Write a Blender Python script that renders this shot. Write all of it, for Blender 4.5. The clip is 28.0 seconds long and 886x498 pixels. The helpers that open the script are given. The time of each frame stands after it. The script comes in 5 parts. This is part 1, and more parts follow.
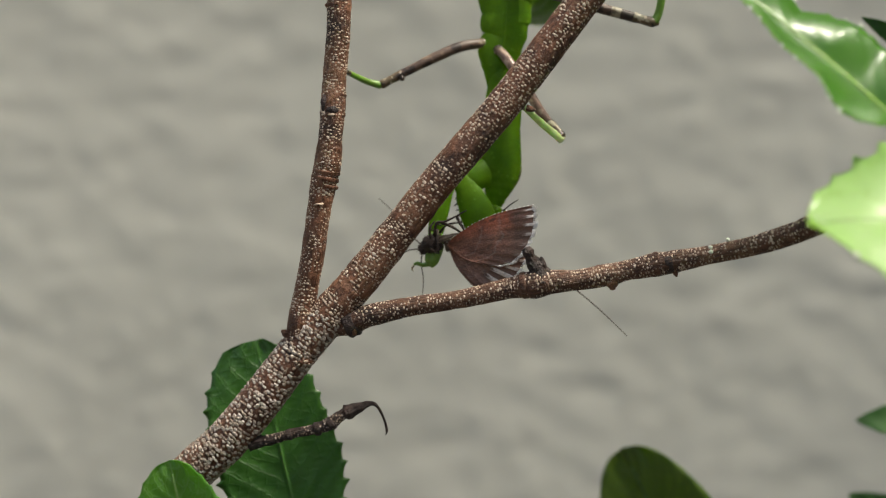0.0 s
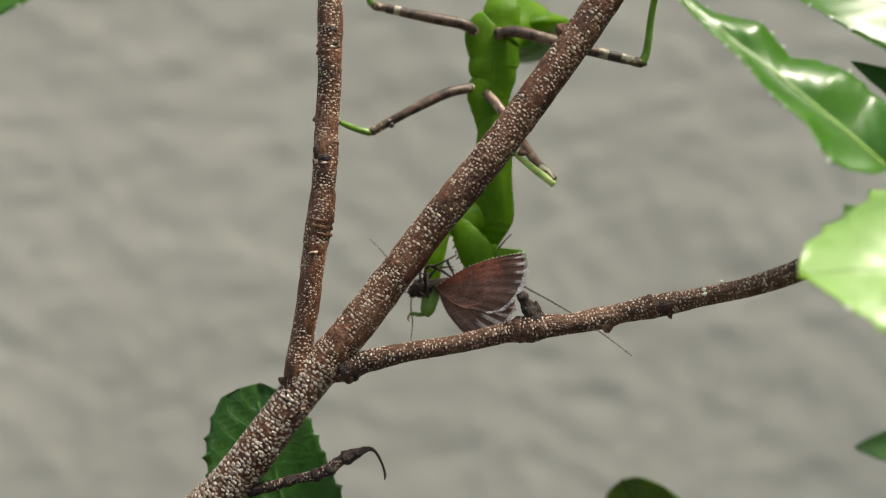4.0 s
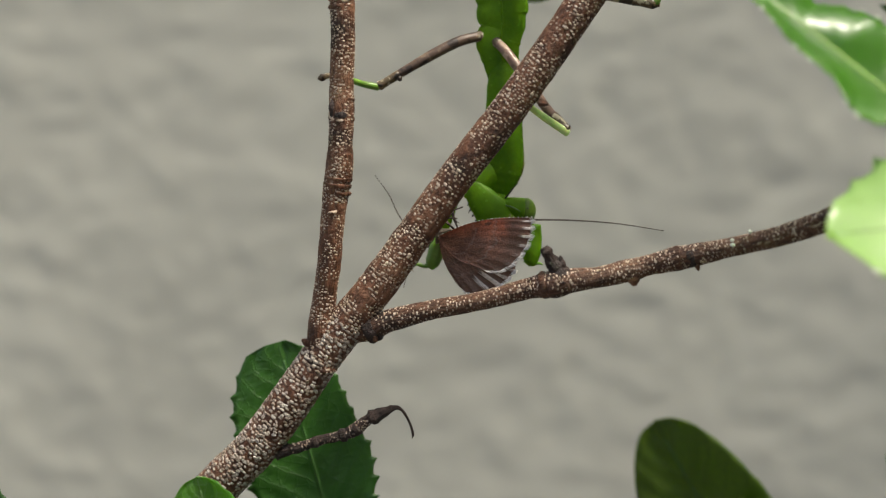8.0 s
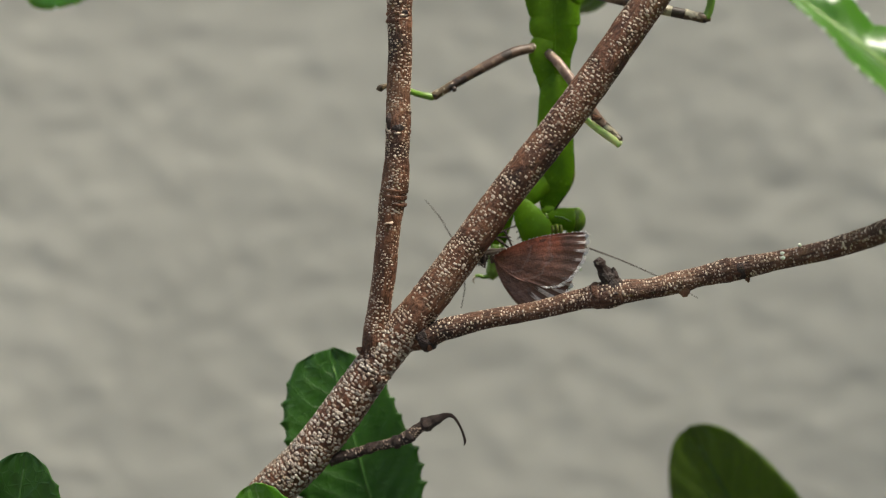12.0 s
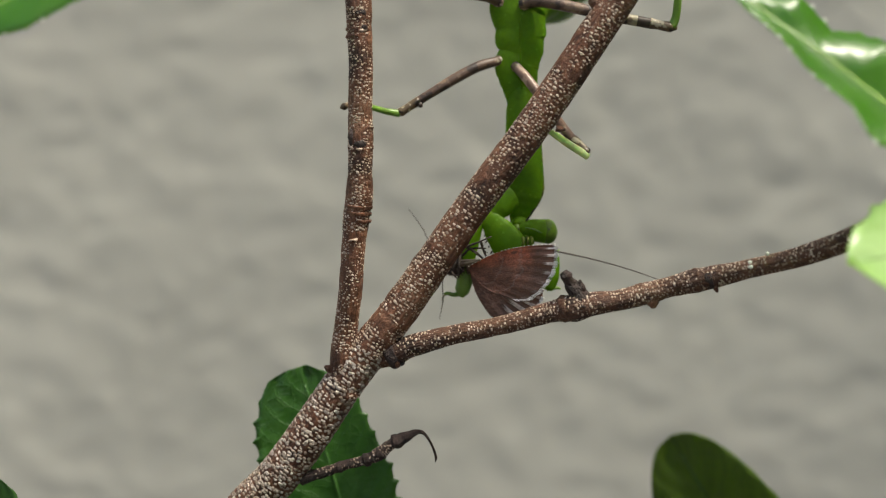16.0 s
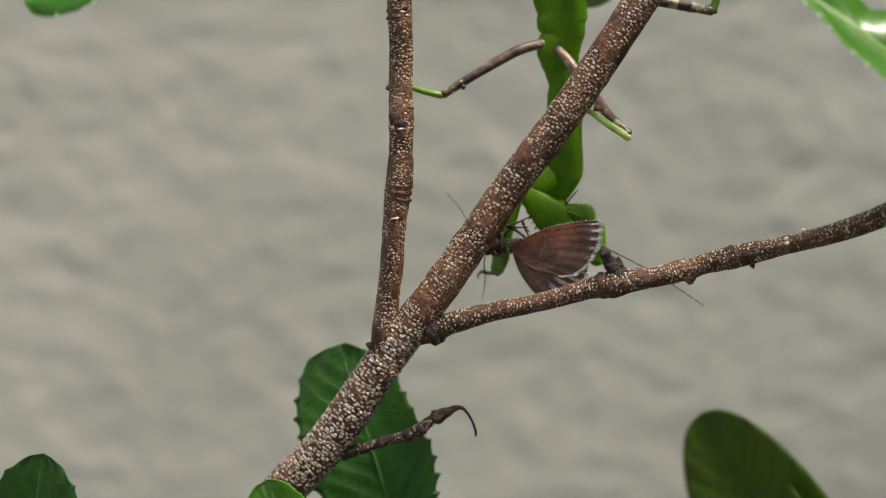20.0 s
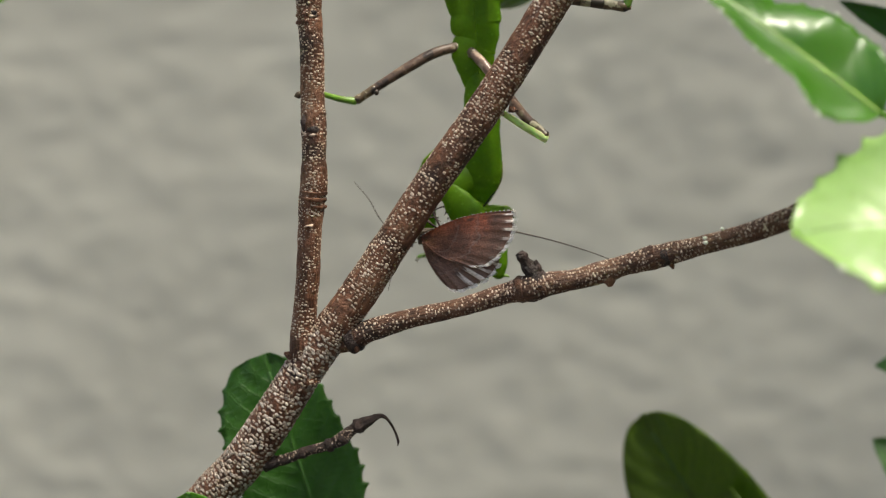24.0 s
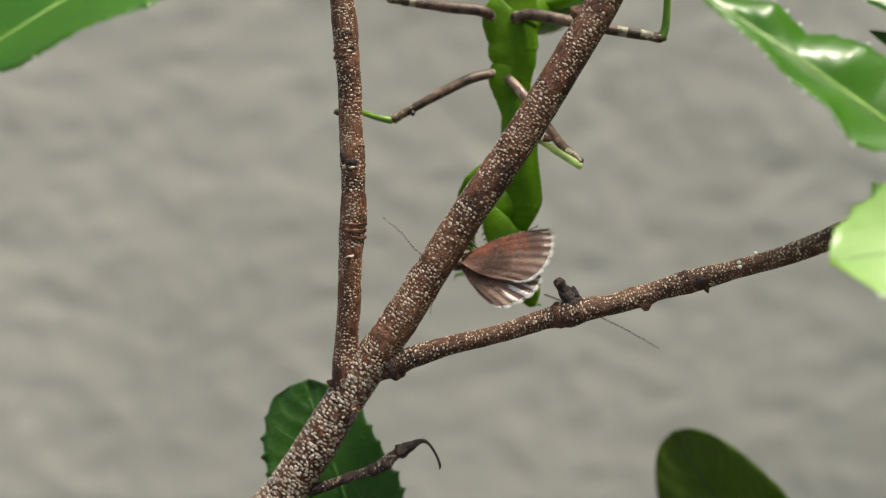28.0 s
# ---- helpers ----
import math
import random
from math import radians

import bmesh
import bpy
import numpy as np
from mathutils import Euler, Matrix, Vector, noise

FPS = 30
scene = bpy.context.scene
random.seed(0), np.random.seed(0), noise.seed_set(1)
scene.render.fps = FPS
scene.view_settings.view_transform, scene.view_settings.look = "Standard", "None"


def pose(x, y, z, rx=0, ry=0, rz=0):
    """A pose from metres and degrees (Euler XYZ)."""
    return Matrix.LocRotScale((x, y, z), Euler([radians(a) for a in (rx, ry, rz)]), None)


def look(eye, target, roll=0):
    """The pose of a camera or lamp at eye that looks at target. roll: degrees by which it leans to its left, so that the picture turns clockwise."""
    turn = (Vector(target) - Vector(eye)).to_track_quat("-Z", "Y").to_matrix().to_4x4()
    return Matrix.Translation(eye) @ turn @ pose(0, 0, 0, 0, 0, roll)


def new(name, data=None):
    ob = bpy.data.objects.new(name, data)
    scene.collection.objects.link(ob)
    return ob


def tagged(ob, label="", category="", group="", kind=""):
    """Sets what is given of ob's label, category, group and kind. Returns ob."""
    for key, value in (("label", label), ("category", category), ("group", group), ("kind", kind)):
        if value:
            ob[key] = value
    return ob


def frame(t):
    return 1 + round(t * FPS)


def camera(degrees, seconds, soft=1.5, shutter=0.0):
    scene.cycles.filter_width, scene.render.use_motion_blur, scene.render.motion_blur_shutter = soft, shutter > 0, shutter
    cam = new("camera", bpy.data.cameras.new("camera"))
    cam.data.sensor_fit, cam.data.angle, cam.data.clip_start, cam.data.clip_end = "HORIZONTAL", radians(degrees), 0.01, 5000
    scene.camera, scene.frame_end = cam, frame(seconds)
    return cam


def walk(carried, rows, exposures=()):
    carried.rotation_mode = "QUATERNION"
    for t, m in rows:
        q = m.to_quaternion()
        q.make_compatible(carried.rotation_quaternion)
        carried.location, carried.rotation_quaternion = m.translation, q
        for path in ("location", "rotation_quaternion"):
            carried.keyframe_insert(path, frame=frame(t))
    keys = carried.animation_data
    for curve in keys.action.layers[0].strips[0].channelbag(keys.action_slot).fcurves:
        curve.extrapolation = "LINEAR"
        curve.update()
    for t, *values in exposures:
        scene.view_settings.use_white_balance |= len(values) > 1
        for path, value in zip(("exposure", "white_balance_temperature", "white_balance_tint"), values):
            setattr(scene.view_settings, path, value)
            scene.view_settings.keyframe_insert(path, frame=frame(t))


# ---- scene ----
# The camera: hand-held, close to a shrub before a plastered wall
cam = camera(30.0, 28.0, soft=1.15)
cam.data.dof.use_dof = True
cam.data.dof.focus_distance = 0.298
cam.data.dof.aperture_fstop = 9.0
walk(cam, [
    (0, look((0.00434, -0.29024, -0.02614), (-0.00547, -0.00103, -0.00716), 4.034)),
    (0.5, look((0.00377, -0.29086, -0.02624), (-0.00606, -0.00160, -0.00797), 4.192)),
    (1, look((0.00223, -0.28973, -0.02277), (-0.00824, -0.00034, -0.00720), 4.096)),
    (1.5, look((0.00188, -0.28751, -0.02160), (-0.00836, 0.00180, -0.00434), 3.772)),
    (2, look((0.00447, -0.28578, -0.01869), (-0.00657, 0.00349, -0.00133), 3.559)),
    (2.5, look((0.00198, -0.28476, -0.01856), (-0.00729, 0.00455, -0.00087), 3.217)),
    (3, look((0.00022, -0.28951, -0.01689), (-0.00848, -0.00010, -0.00060), 3.226)),
    (3.5, look((0.00473, -0.29175, -0.01579), (-0.00601, -0.00238, 0.00005), 3.297)),
    (5.5, look((0.00696, -0.29176, -0.00703), (-0.00194, -0.00206, 0.00279), 1.738)),
    (6, look((0.01247, -0.28827, -0.00369), (-0.00062, 0.00139, 0.00151), 1.587)),
    (6.5, look((0.01279, -0.28659, -0.00268), (-0.00146, 0.00305, -0.00024), 1.606)),
    (7, look((0.01193, -0.28657, 0.00001), (-0.00225, 0.00308, -0.00133), 1.779)),
    (7.5, look((0.01264, -0.28588, -0.00175), (-0.00325, 0.00367, -0.00384), 1.481)),
    (8, look((0.00906, -0.28623, -0.00087), (-0.00863, 0.00317, -0.00638), 1.365)),
    (8.5, look((0.00698, -0.28823, 0.00119), (-0.01128, 0.00108, -0.00677), 1.211)),
    (9, look((0.00149, -0.28755, 0.00032), (-0.01757, 0.00173, -0.00678), 1.062)),
    (9.5, look((-0.00161, -0.28859, 0.00377), (-0.01960, 0.00069, -0.00573), 0.957)),
    (10, look((-0.00142, -0.29257, 0.00401), (-0.01941, -0.00327, -0.00523), 1.009)),
    (10.5, look((-0.00337, -0.29517, 0.00421), (-0.01782, -0.00565, -0.00408), 1.196)),
    (11, look((-0.00033, -0.29564, 0.00299), (-0.01415, -0.00604, -0.00310), 1.475)),
    (11.5, look((-0.00542, -0.29558, 0.00203), (-0.01514, -0.00580, -0.00366), 1.242)),
    (12, look((-0.00741, -0.29224, 0.00206), (-0.01827, -0.00252, -0.00458), 1.685)),
    (12.5, look((-0.00482, -0.29202, 0.00433), (-0.01586, -0.00235, -0.00402), 1.187)),
    (14.5, look((-0.00155, -0.28261, 0.00285), (-0.01497, 0.00696, -0.00538), 0.973)),
    (15, look((-0.00091, -0.28542, 0.00284), (-0.01558, 0.00410, -0.00509), 0.649)),
    (15.5, look((0.00195, -0.28941, 0.00468), (-0.01462, -0.00001, -0.00375), 0.611)),
    (16, look((0.00381, -0.28922, 0.00533), (-0.01215, 0.00026, -0.00176), 0.440)),
    (16.5, look((0.00470, -0.29113, 0.00527), (-0.01098, -0.00161, -0.00011), 0.472)),
    (17, look((0.00544, -0.29161, 0.00421), (-0.00979, -0.00206, -0.00078), 0.287)),
    (17.5, look((0.00642, -0.29365, 0.00705), (-0.00722, -0.00410, -0.00159), 0.264)),
    (18, look((0.00383, -0.29375, 0.00513), (-0.00932, -0.00412, -0.00135), 0.316)),
    (18.5, look((0.00386, -0.29228, 0.00438), (-0.01089, -0.00274, -0.00266), -0.130)),
    (19, look((0.00388, -0.29318, 0.00640), (-0.01064, -0.00368, -0.00253), 0.110)),
    (19.5, look((-0.00361, -0.29474, 0.00460), (-0.01609, -0.00514, -0.00431), -0.020)),
    (20, look((-0.00305, -0.29423, 0.00299), (-0.01907, -0.00480, -0.00558), 0.208)),
    (20.5, look((0.00167, -0.29191, 0.00271), (-0.01519, -0.00254, -0.00647), 0.075)),
    (21, look((0.00329, -0.28991, 0.00463), (-0.01232, -0.00052, -0.00575), -0.397)),
    (21.5, look((0.00554, -0.28744, 0.00266), (-0.00940, 0.00203, -0.00671), 0.060)),
    (23.5, look((0.01002, -0.29115, 0.00388), (-0.00784, -0.00182, -0.00467), -0.788)),
    (24, look((0.01464, -0.28863, 0.00378), (-0.00428, 0.00063, -0.00479), -1.002)),
    (24.5, look((0.01341, -0.28838, 0.00420), (-0.00297, 0.00101, -0.00498), -1.250)),
    (25, look((0.00966, -0.28938, 0.00091), (-0.00692, 0.00002, -0.00747), -1.046)),
    (25.5, look((0.00552, -0.29092, 0.00292), (-0.01253, -0.00169, -0.00811), -0.760)),
    (26, look((0.00922, -0.29195, 0.00578), (-0.01036, -0.00282, -0.00541), -1.483)),
    (26.5, look((0.00826, -0.29291, 0.00616), (-0.00856, -0.00352, -0.00239), -1.430)),
    (27, look((0.00681, -0.29302, 0.00374), (-0.00944, -0.00357, -0.00365), -1.792)),
    (27.5, look((0.00663, -0.29383, 0.00986), (-0.01215, -0.00458, 0.00076), -2.084)),
    (28, look((0.00764, -0.29480, 0.00957), (-0.01072, -0.00551, 0.00069), -2.010)),
], exposures=[(0, 0.48, 6900, 6), (28, 0.48, 6900, 6)])

# World and sun: bright, softly clouded sky, the sun high over the shrub
world = bpy.data.worlds.new("world")
scene.world = world
world.use_nodes = True
wn = world.node_tree.nodes
sky = wn.new("ShaderNodeTexSky")
sky.sky_type = "NISHITA"
sky.sun_disc = False
sky.sun_elevation = radians(63.3)
sky.sun_rotation = radians(117.7)
sky.dust_density = 4.0
wn["Background"].inputs["Strength"].default_value = 0.15
world.node_tree.links.new(sky.outputs["Color"], wn["Background"].inputs["Color"])
sun_data = bpy.data.lights.new("sun", "SUN")
sun_data.energy = 3.4
sun_data.angle = radians(9)
sun_data.color = (1.0, 0.95, 0.87)
sun = new("sun", sun_data)
sun.matrix_world = look((0.8, -0.42, 1.8), (0, 0, 0))

CM = 0.01


# ---- materials ----
def material(name, rough=0.6):
    m = bpy.data.materials.new(name)
    m.use_nodes = True
    nodes = m.node_tree.nodes
    bsdf = nodes["Principled BSDF"]
    bsdf.inputs["Roughness"].default_value = rough
    return m, nodes, m.node_tree.links, bsdf


def add(nodes, kind, **values):
    n = nodes.new(kind)
    for key, value in values.items():
        n.inputs[key].default_value = value
    return n


def ramp(nodes, stops):
    n = nodes.new("ShaderNodeValToRGB")
    e = n.color_ramp.elements
    while len(e) < len(stops):
        e.new(0.5)
    for el, (p, c) in zip(e, stops):
        el.position = p
        el.color = (*c, 1)
    return n


def noise_tex(nodes, links, scale, detail=4.0, rough=0.55, vec=None):
    n = add(nodes, "ShaderNodeTexNoise", Scale=scale, Detail=detail, Roughness=rough)
    if vec is not None:
        links.new(vec, n.inputs["Vector"])
    return n


def bump(nodes, links, height, strength, distance, bsdf):
    b = add(nodes, "ShaderNodeBump", Strength=strength, Distance=distance)
    links.new(height, b.inputs["Height"])
    links.new(b.outputs["Normal"], bsdf.inputs["Normal"])
    return b


def mix_rgb(nodes, links, fac, a, b, kind="MIX"):
    n = nodes.new("ShaderNodeMix")
    n.data_type = "RGBA"
    n.blend_type = kind
    for socket, v in ((n.inputs[0], fac), (n.inputs[6], a), (n.inputs[7], b)):
        if isinstance(v, (int, float)):
            socket.default_value = v
        elif isinstance(v, tuple):
            socket.default_value = (*v, 1)
        else:
            links.new(v, socket)
    return n.outputs[2]


def mat_wall():
    m, n, l, b = material("stucco", 0.9)
    co = n.new("ShaderNodeTexCoord").outputs["Object"]
    big = noise_tex(n, l, 9.0, 3.0, 0.5, co)
    fine = noise_tex(n, l, 160.0, 3.0, 0.6, co)
    c = ramp(n, [(0.3, (0.412, 0.405, 0.35)), (0.7, (0.482, 0.475, 0.41))])
    l.new(big.outputs["Fac"], c.inputs["Fac"])
    l.new(c.outputs["Color"], b.inputs["Base Color"])
    bump(n, l, fine.outputs["Fac"], 0.4, 0.002, b)
    return m


def mat_ground():
    m, n, l, b = material("soil", 0.95)
    co = n.new("ShaderNodeTexCoord").outputs["Object"]
    big = noise_tex(n, l, 3.0, 6.0, 0.6, co)
    c = ramp(n, [(0.3, (0.07, 0.058, 0.044)), (0.7, (0.14, 0.122, 0.1))])
    l.new(big.outputs["Fac"], c.inputs["Fac"])
    l.new(c.outputs["Color"], b.inputs["Base Color"])
    bump(n, l, big.outputs["Fac"], 0.6, 0.02, b)
    return m


def mat_bark(name, dark, mid, light):
    m, n, l, b = material(name, 0.55)
    co = n.new("ShaderNodeTexCoord").outputs["Object"]
    big = noise_tex(n, l, 130.0, 4.0, 0.6, co)
    fine = noise_tex(n, l, 900.0, 4.0, 0.65, co)
    c = ramp(n, [(0.32, dark), (0.5, mid), (0.72, light)])
    l.new(big.outputs["Fac"], c.inputs["Fac"])
    c2 = ramp(n, [(0.35, (0.5, 0.48, 0.46)), (0.62, (1.0, 1.0, 1.0))])
    l.new(fine.outputs["Fac"], c2.inputs["Fac"])
    # furrows drawn out along the limb
    uv = n.new("ShaderNodeUVMap")
    uv.uv_map = "skin"
    mp = n.new("ShaderNodeMapping")
    mp.inputs["Scale"].default_value = (3.2, 26.0, 1.0)
    l.new(uv.outputs["UV"], mp.inputs["Vector"])
    furrow = noise_tex(n, l, 1.0, 4.0, 0.6, mp.outputs["Vector"])
    c3 = ramp(n, [(0.34, (0.5, 0.47, 0.45)), (0.5, (0.95, 0.94, 0.93)), (0.68, (1.2, 1.18, 1.15))])
    l.new(furrow.outputs["Fac"], c3.inputs["Fac"])
    tone = mix_rgb(n, l, 1.0, c.outputs["Color"], c2.outputs["Color"], "MULTIPLY")
    l.new(mix_rgb(n, l, 1.0, tone, c3.outputs["Color"], "MULTIPLY"), b.inputs["Base Color"])
    b.inputs["Specular IOR Level"].default_value = 0.45
    bump(n, l, mix_rgb(n, l, 0.5, fine.outputs["Fac"], furrow.outputs["Fac"]), 0.9, 0.0012, b)
    return m


def mat_plain(name, base, rough=0.6, vary=0.35, scale=500.0, bump_mm=0.1, spec=0.5, sub=0.0):
    """A plain skin whose tone and relief vary by noise."""
    m, n, l, b = material(name, rough)
    co = n.new("ShaderNodeTexCoord").outputs["Object"]
    big = noise_tex(n, l, scale, 4.0, 0.6, co)
    c = ramp(n, [(0.3, tuple(v * (1 - vary) for v in base)), (0.7, tuple(min(1, v * (1 + vary)) for v in base))])
    l.new(big.outputs["Fac"], c.inputs["Fac"])
    l.new(c.outputs["Color"], b.inputs["Base Color"])
    b.inputs["Specular IOR Level"].default_value = spec
    if sub:
        b.inputs["Subsurface Weight"].default_value = sub
        b.inputs["Subsurface Radius"].default_value = (0.5, 1.0, 0.2)
        b.inputs["Subsurface Scale"].default_value = 0.003
    bump(n, l, big.outputs["Fac"], 0.4, bump_mm * 0.001, b)
    return m


def mat_leaf(name, dark, light, vein, through_colour, thin=0.35, rough=0.32, even=False, spec=0.55, coat=0.0):
    """Waxy blade: veins from its own map, some light passing through."""
    m, n, l, b = material(name, rough)
    uv = n.new("ShaderNodeUVMap")
    uv.uv_map = "blade"
    sep = n.new("ShaderNodeSeparateXYZ")
    l.new(uv.outputs["UV"], sep.inputs[0])
    co = n.new("ShaderNodeTexCoord").outputs["Object"]
    big = noise_tex(n, l, 160.0, 4.0, 0.6, co)
    fine = add(n, "ShaderNodeTexVoronoi", Scale=1100.0 if even else 430.0)
    fine.feature = "DISTANCE_TO_EDGE"
    l.new(co, fine.inputs["Vector"])
    c = ramp(n, [(0.3, dark), (0.7, light)])
    l.new(big.outputs["Fac"], c.inputs["Fac"])
    # side veins run in V, the midrib at V = 0
    av = n.new("ShaderNodeMath"); av.operation = "ABSOLUTE"
    l.new(sep.outputs["Y"], av.inputs[0])
    slant = n.new("ShaderNodeMath"); slant.operation = "MULTIPLY_ADD"
    l.new(av.outputs[0], slant.inputs[0]); slant.inputs[1].default_value = -0.22
    l.new(sep.outputs["X"], slant.inputs[2])
    stray = n.new("ShaderNodeMath"); stray.operation = "MULTIPLY_ADD"
    l.new(big.outputs["Fac"], stray.inputs[0]); stray.inputs[1].default_value = 0.0 if even else 0.07
    l.new(slant.outputs[0], stray.inputs[2])
    wav = n.new("ShaderNodeMath"); wav.operation = "MULTIPLY"
    l.new(stray.outputs[0], wav.inputs[0]); wav.inputs[1].default_value = 2 * math.pi * 11
    cosn = n.new("ShaderNodeMath"); cosn.operation = "COSINE"
    l.new(wav.outputs[0], cosn.inputs[0])
    side = ramp(n, [(0.965, (0, 0, 0)), (0.997, (0.2, 0.2, 0.2) if even else (0.75, 0.75, 0.75))])
    l.new(cosn.outputs[0], side.inputs["Fac"])
    rib = ramp(n, [(0.0, (1, 1, 1)), (0.03, (0.9, 0.9, 0.9)), (0.055, (0, 0, 0))])
    l.new(av.outputs[0], rib.inputs["Fac"])
    both = mix_rgb(n, l, 1.0, side.outputs["Color"], rib.outputs["Color"], "LIGHTEN")
    net = ramp(n, [(0.0, (0.25, 0.25, 0.25) if even else (0.5, 0.5, 0.5)), (0.06, (0, 0, 0))])
    l.new(fine.outputs["Distance"], net.inputs["Fac"])
    both2 = mix_rgb(n, l, 1.0, both, net.outputs["Color"], "LIGHTEN")
    col = mix_rgb(n, l, both2, c.outputs["Color"], vein)
    l.new(col, b.inputs["Base Color"])
    b.inputs["Specular IOR Level"].default_value = spec
    b.inputs["Coat Weight"].default_value = coat
    b.inputs["Coat Roughness"].default_value = 0.27
    lo, hi = (0.95, 1.05) if even else (0.7, 1.4)
    rr = ramp(n, [(0.3, (rough * lo,) * 3), (0.7, (min(1, rough * hi),) * 3)])
    l.new(big.outputs["Fac"], rr.inputs["Fac"])
    l.new(rr.outputs["Color"], b.inputs["Roughness"])
    bump(n, l, both if even else both2, 0.12 if even else 0.35, 0.0004, b)
    tr = n.new("ShaderNodeBsdfTranslucent")
    l.new(mix_rgb(n, l, both2, through_colour, vein), tr.inputs["Color"])
    ms = n.new("ShaderNodeMixShader")
    ms.inputs[0].default_value = thin
    l.new(b.outputs[0], ms.inputs[1])
    l.new(tr.outputs[0], ms.inputs[2])
    l.new(ms.outputs[0], n["Material Output"].inputs["Surface"])
    return m


def mat_body(name, dark, light, through_colour):
    """Smooth living skin, a little light passing through it."""
    m, n, l, b = material(name, 0.5)
    co = n.new("ShaderNodeTexCoord").outputs["Object"]
    big = noise_tex(n, l, 170.0, 5.0, 0.6, co)
    fine = noise_tex(n, l, 1500.0, 3.0, 0.6, co)
    c = ramp(n, [(0.32, dark), (0.68, light)])
    l.new(big.outputs["Fac"], c.inputs["Fac"])
    f = ramp(n, [(0.3, (0.8, 0.8, 0.8)), (0.7, (1.1, 1.1, 1.1))])
    l.new(fine.outputs["Fac"], f.inputs["Fac"])
    dots = add(n, "ShaderNodeTexVoronoi", Scale=620.0)
    l.new(co, dots.inputs["Vector"])
    d = ramp(n, [(0.0, (0.55, 0.55, 0.55)), (0.13, (0.4, 0.4, 0.4)), (0.2, (0, 0, 0))])
    l.new(dots.outputs["Distance"], d.inputs["Fac"])
    skin = mix_rgb(n, l, 1.0, c.outputs["Color"], f.outputs["Color"], "MULTIPLY")
    l.new(mix_rgb(n, l, d.outputs["Color"], skin, tuple(min(1, v * 1.5 + 0.03) for v in light)), b.inputs["Base Color"])
    b.inputs["Specular IOR Level"].default_value = 0.2
    b.inputs["Subsurface Weight"].default_value = 0.35
    b.inputs["Subsurface Radius"].default_value = (0.6, 1.0, 0.1)
    b.inputs["Subsurface Scale"].default_value = 0.002
    bump(n, l, fine.outputs["Fac"], 0.25, 0.0002, b)
    tr = n.new("ShaderNodeBsdfTranslucent")
    tr.inputs["Color"].default_value = (*through_colour, 1)
    ms = n.new("ShaderNodeMixShader")
    ms.inputs[0].default_value = 0.25
    l.new(b.outputs[0], ms.inputs[1])
    l.new(tr.outputs[0], ms.inputs[2])
    l.new(ms.outputs[0], n["Material Output"].inputs["Surface"])
    return m


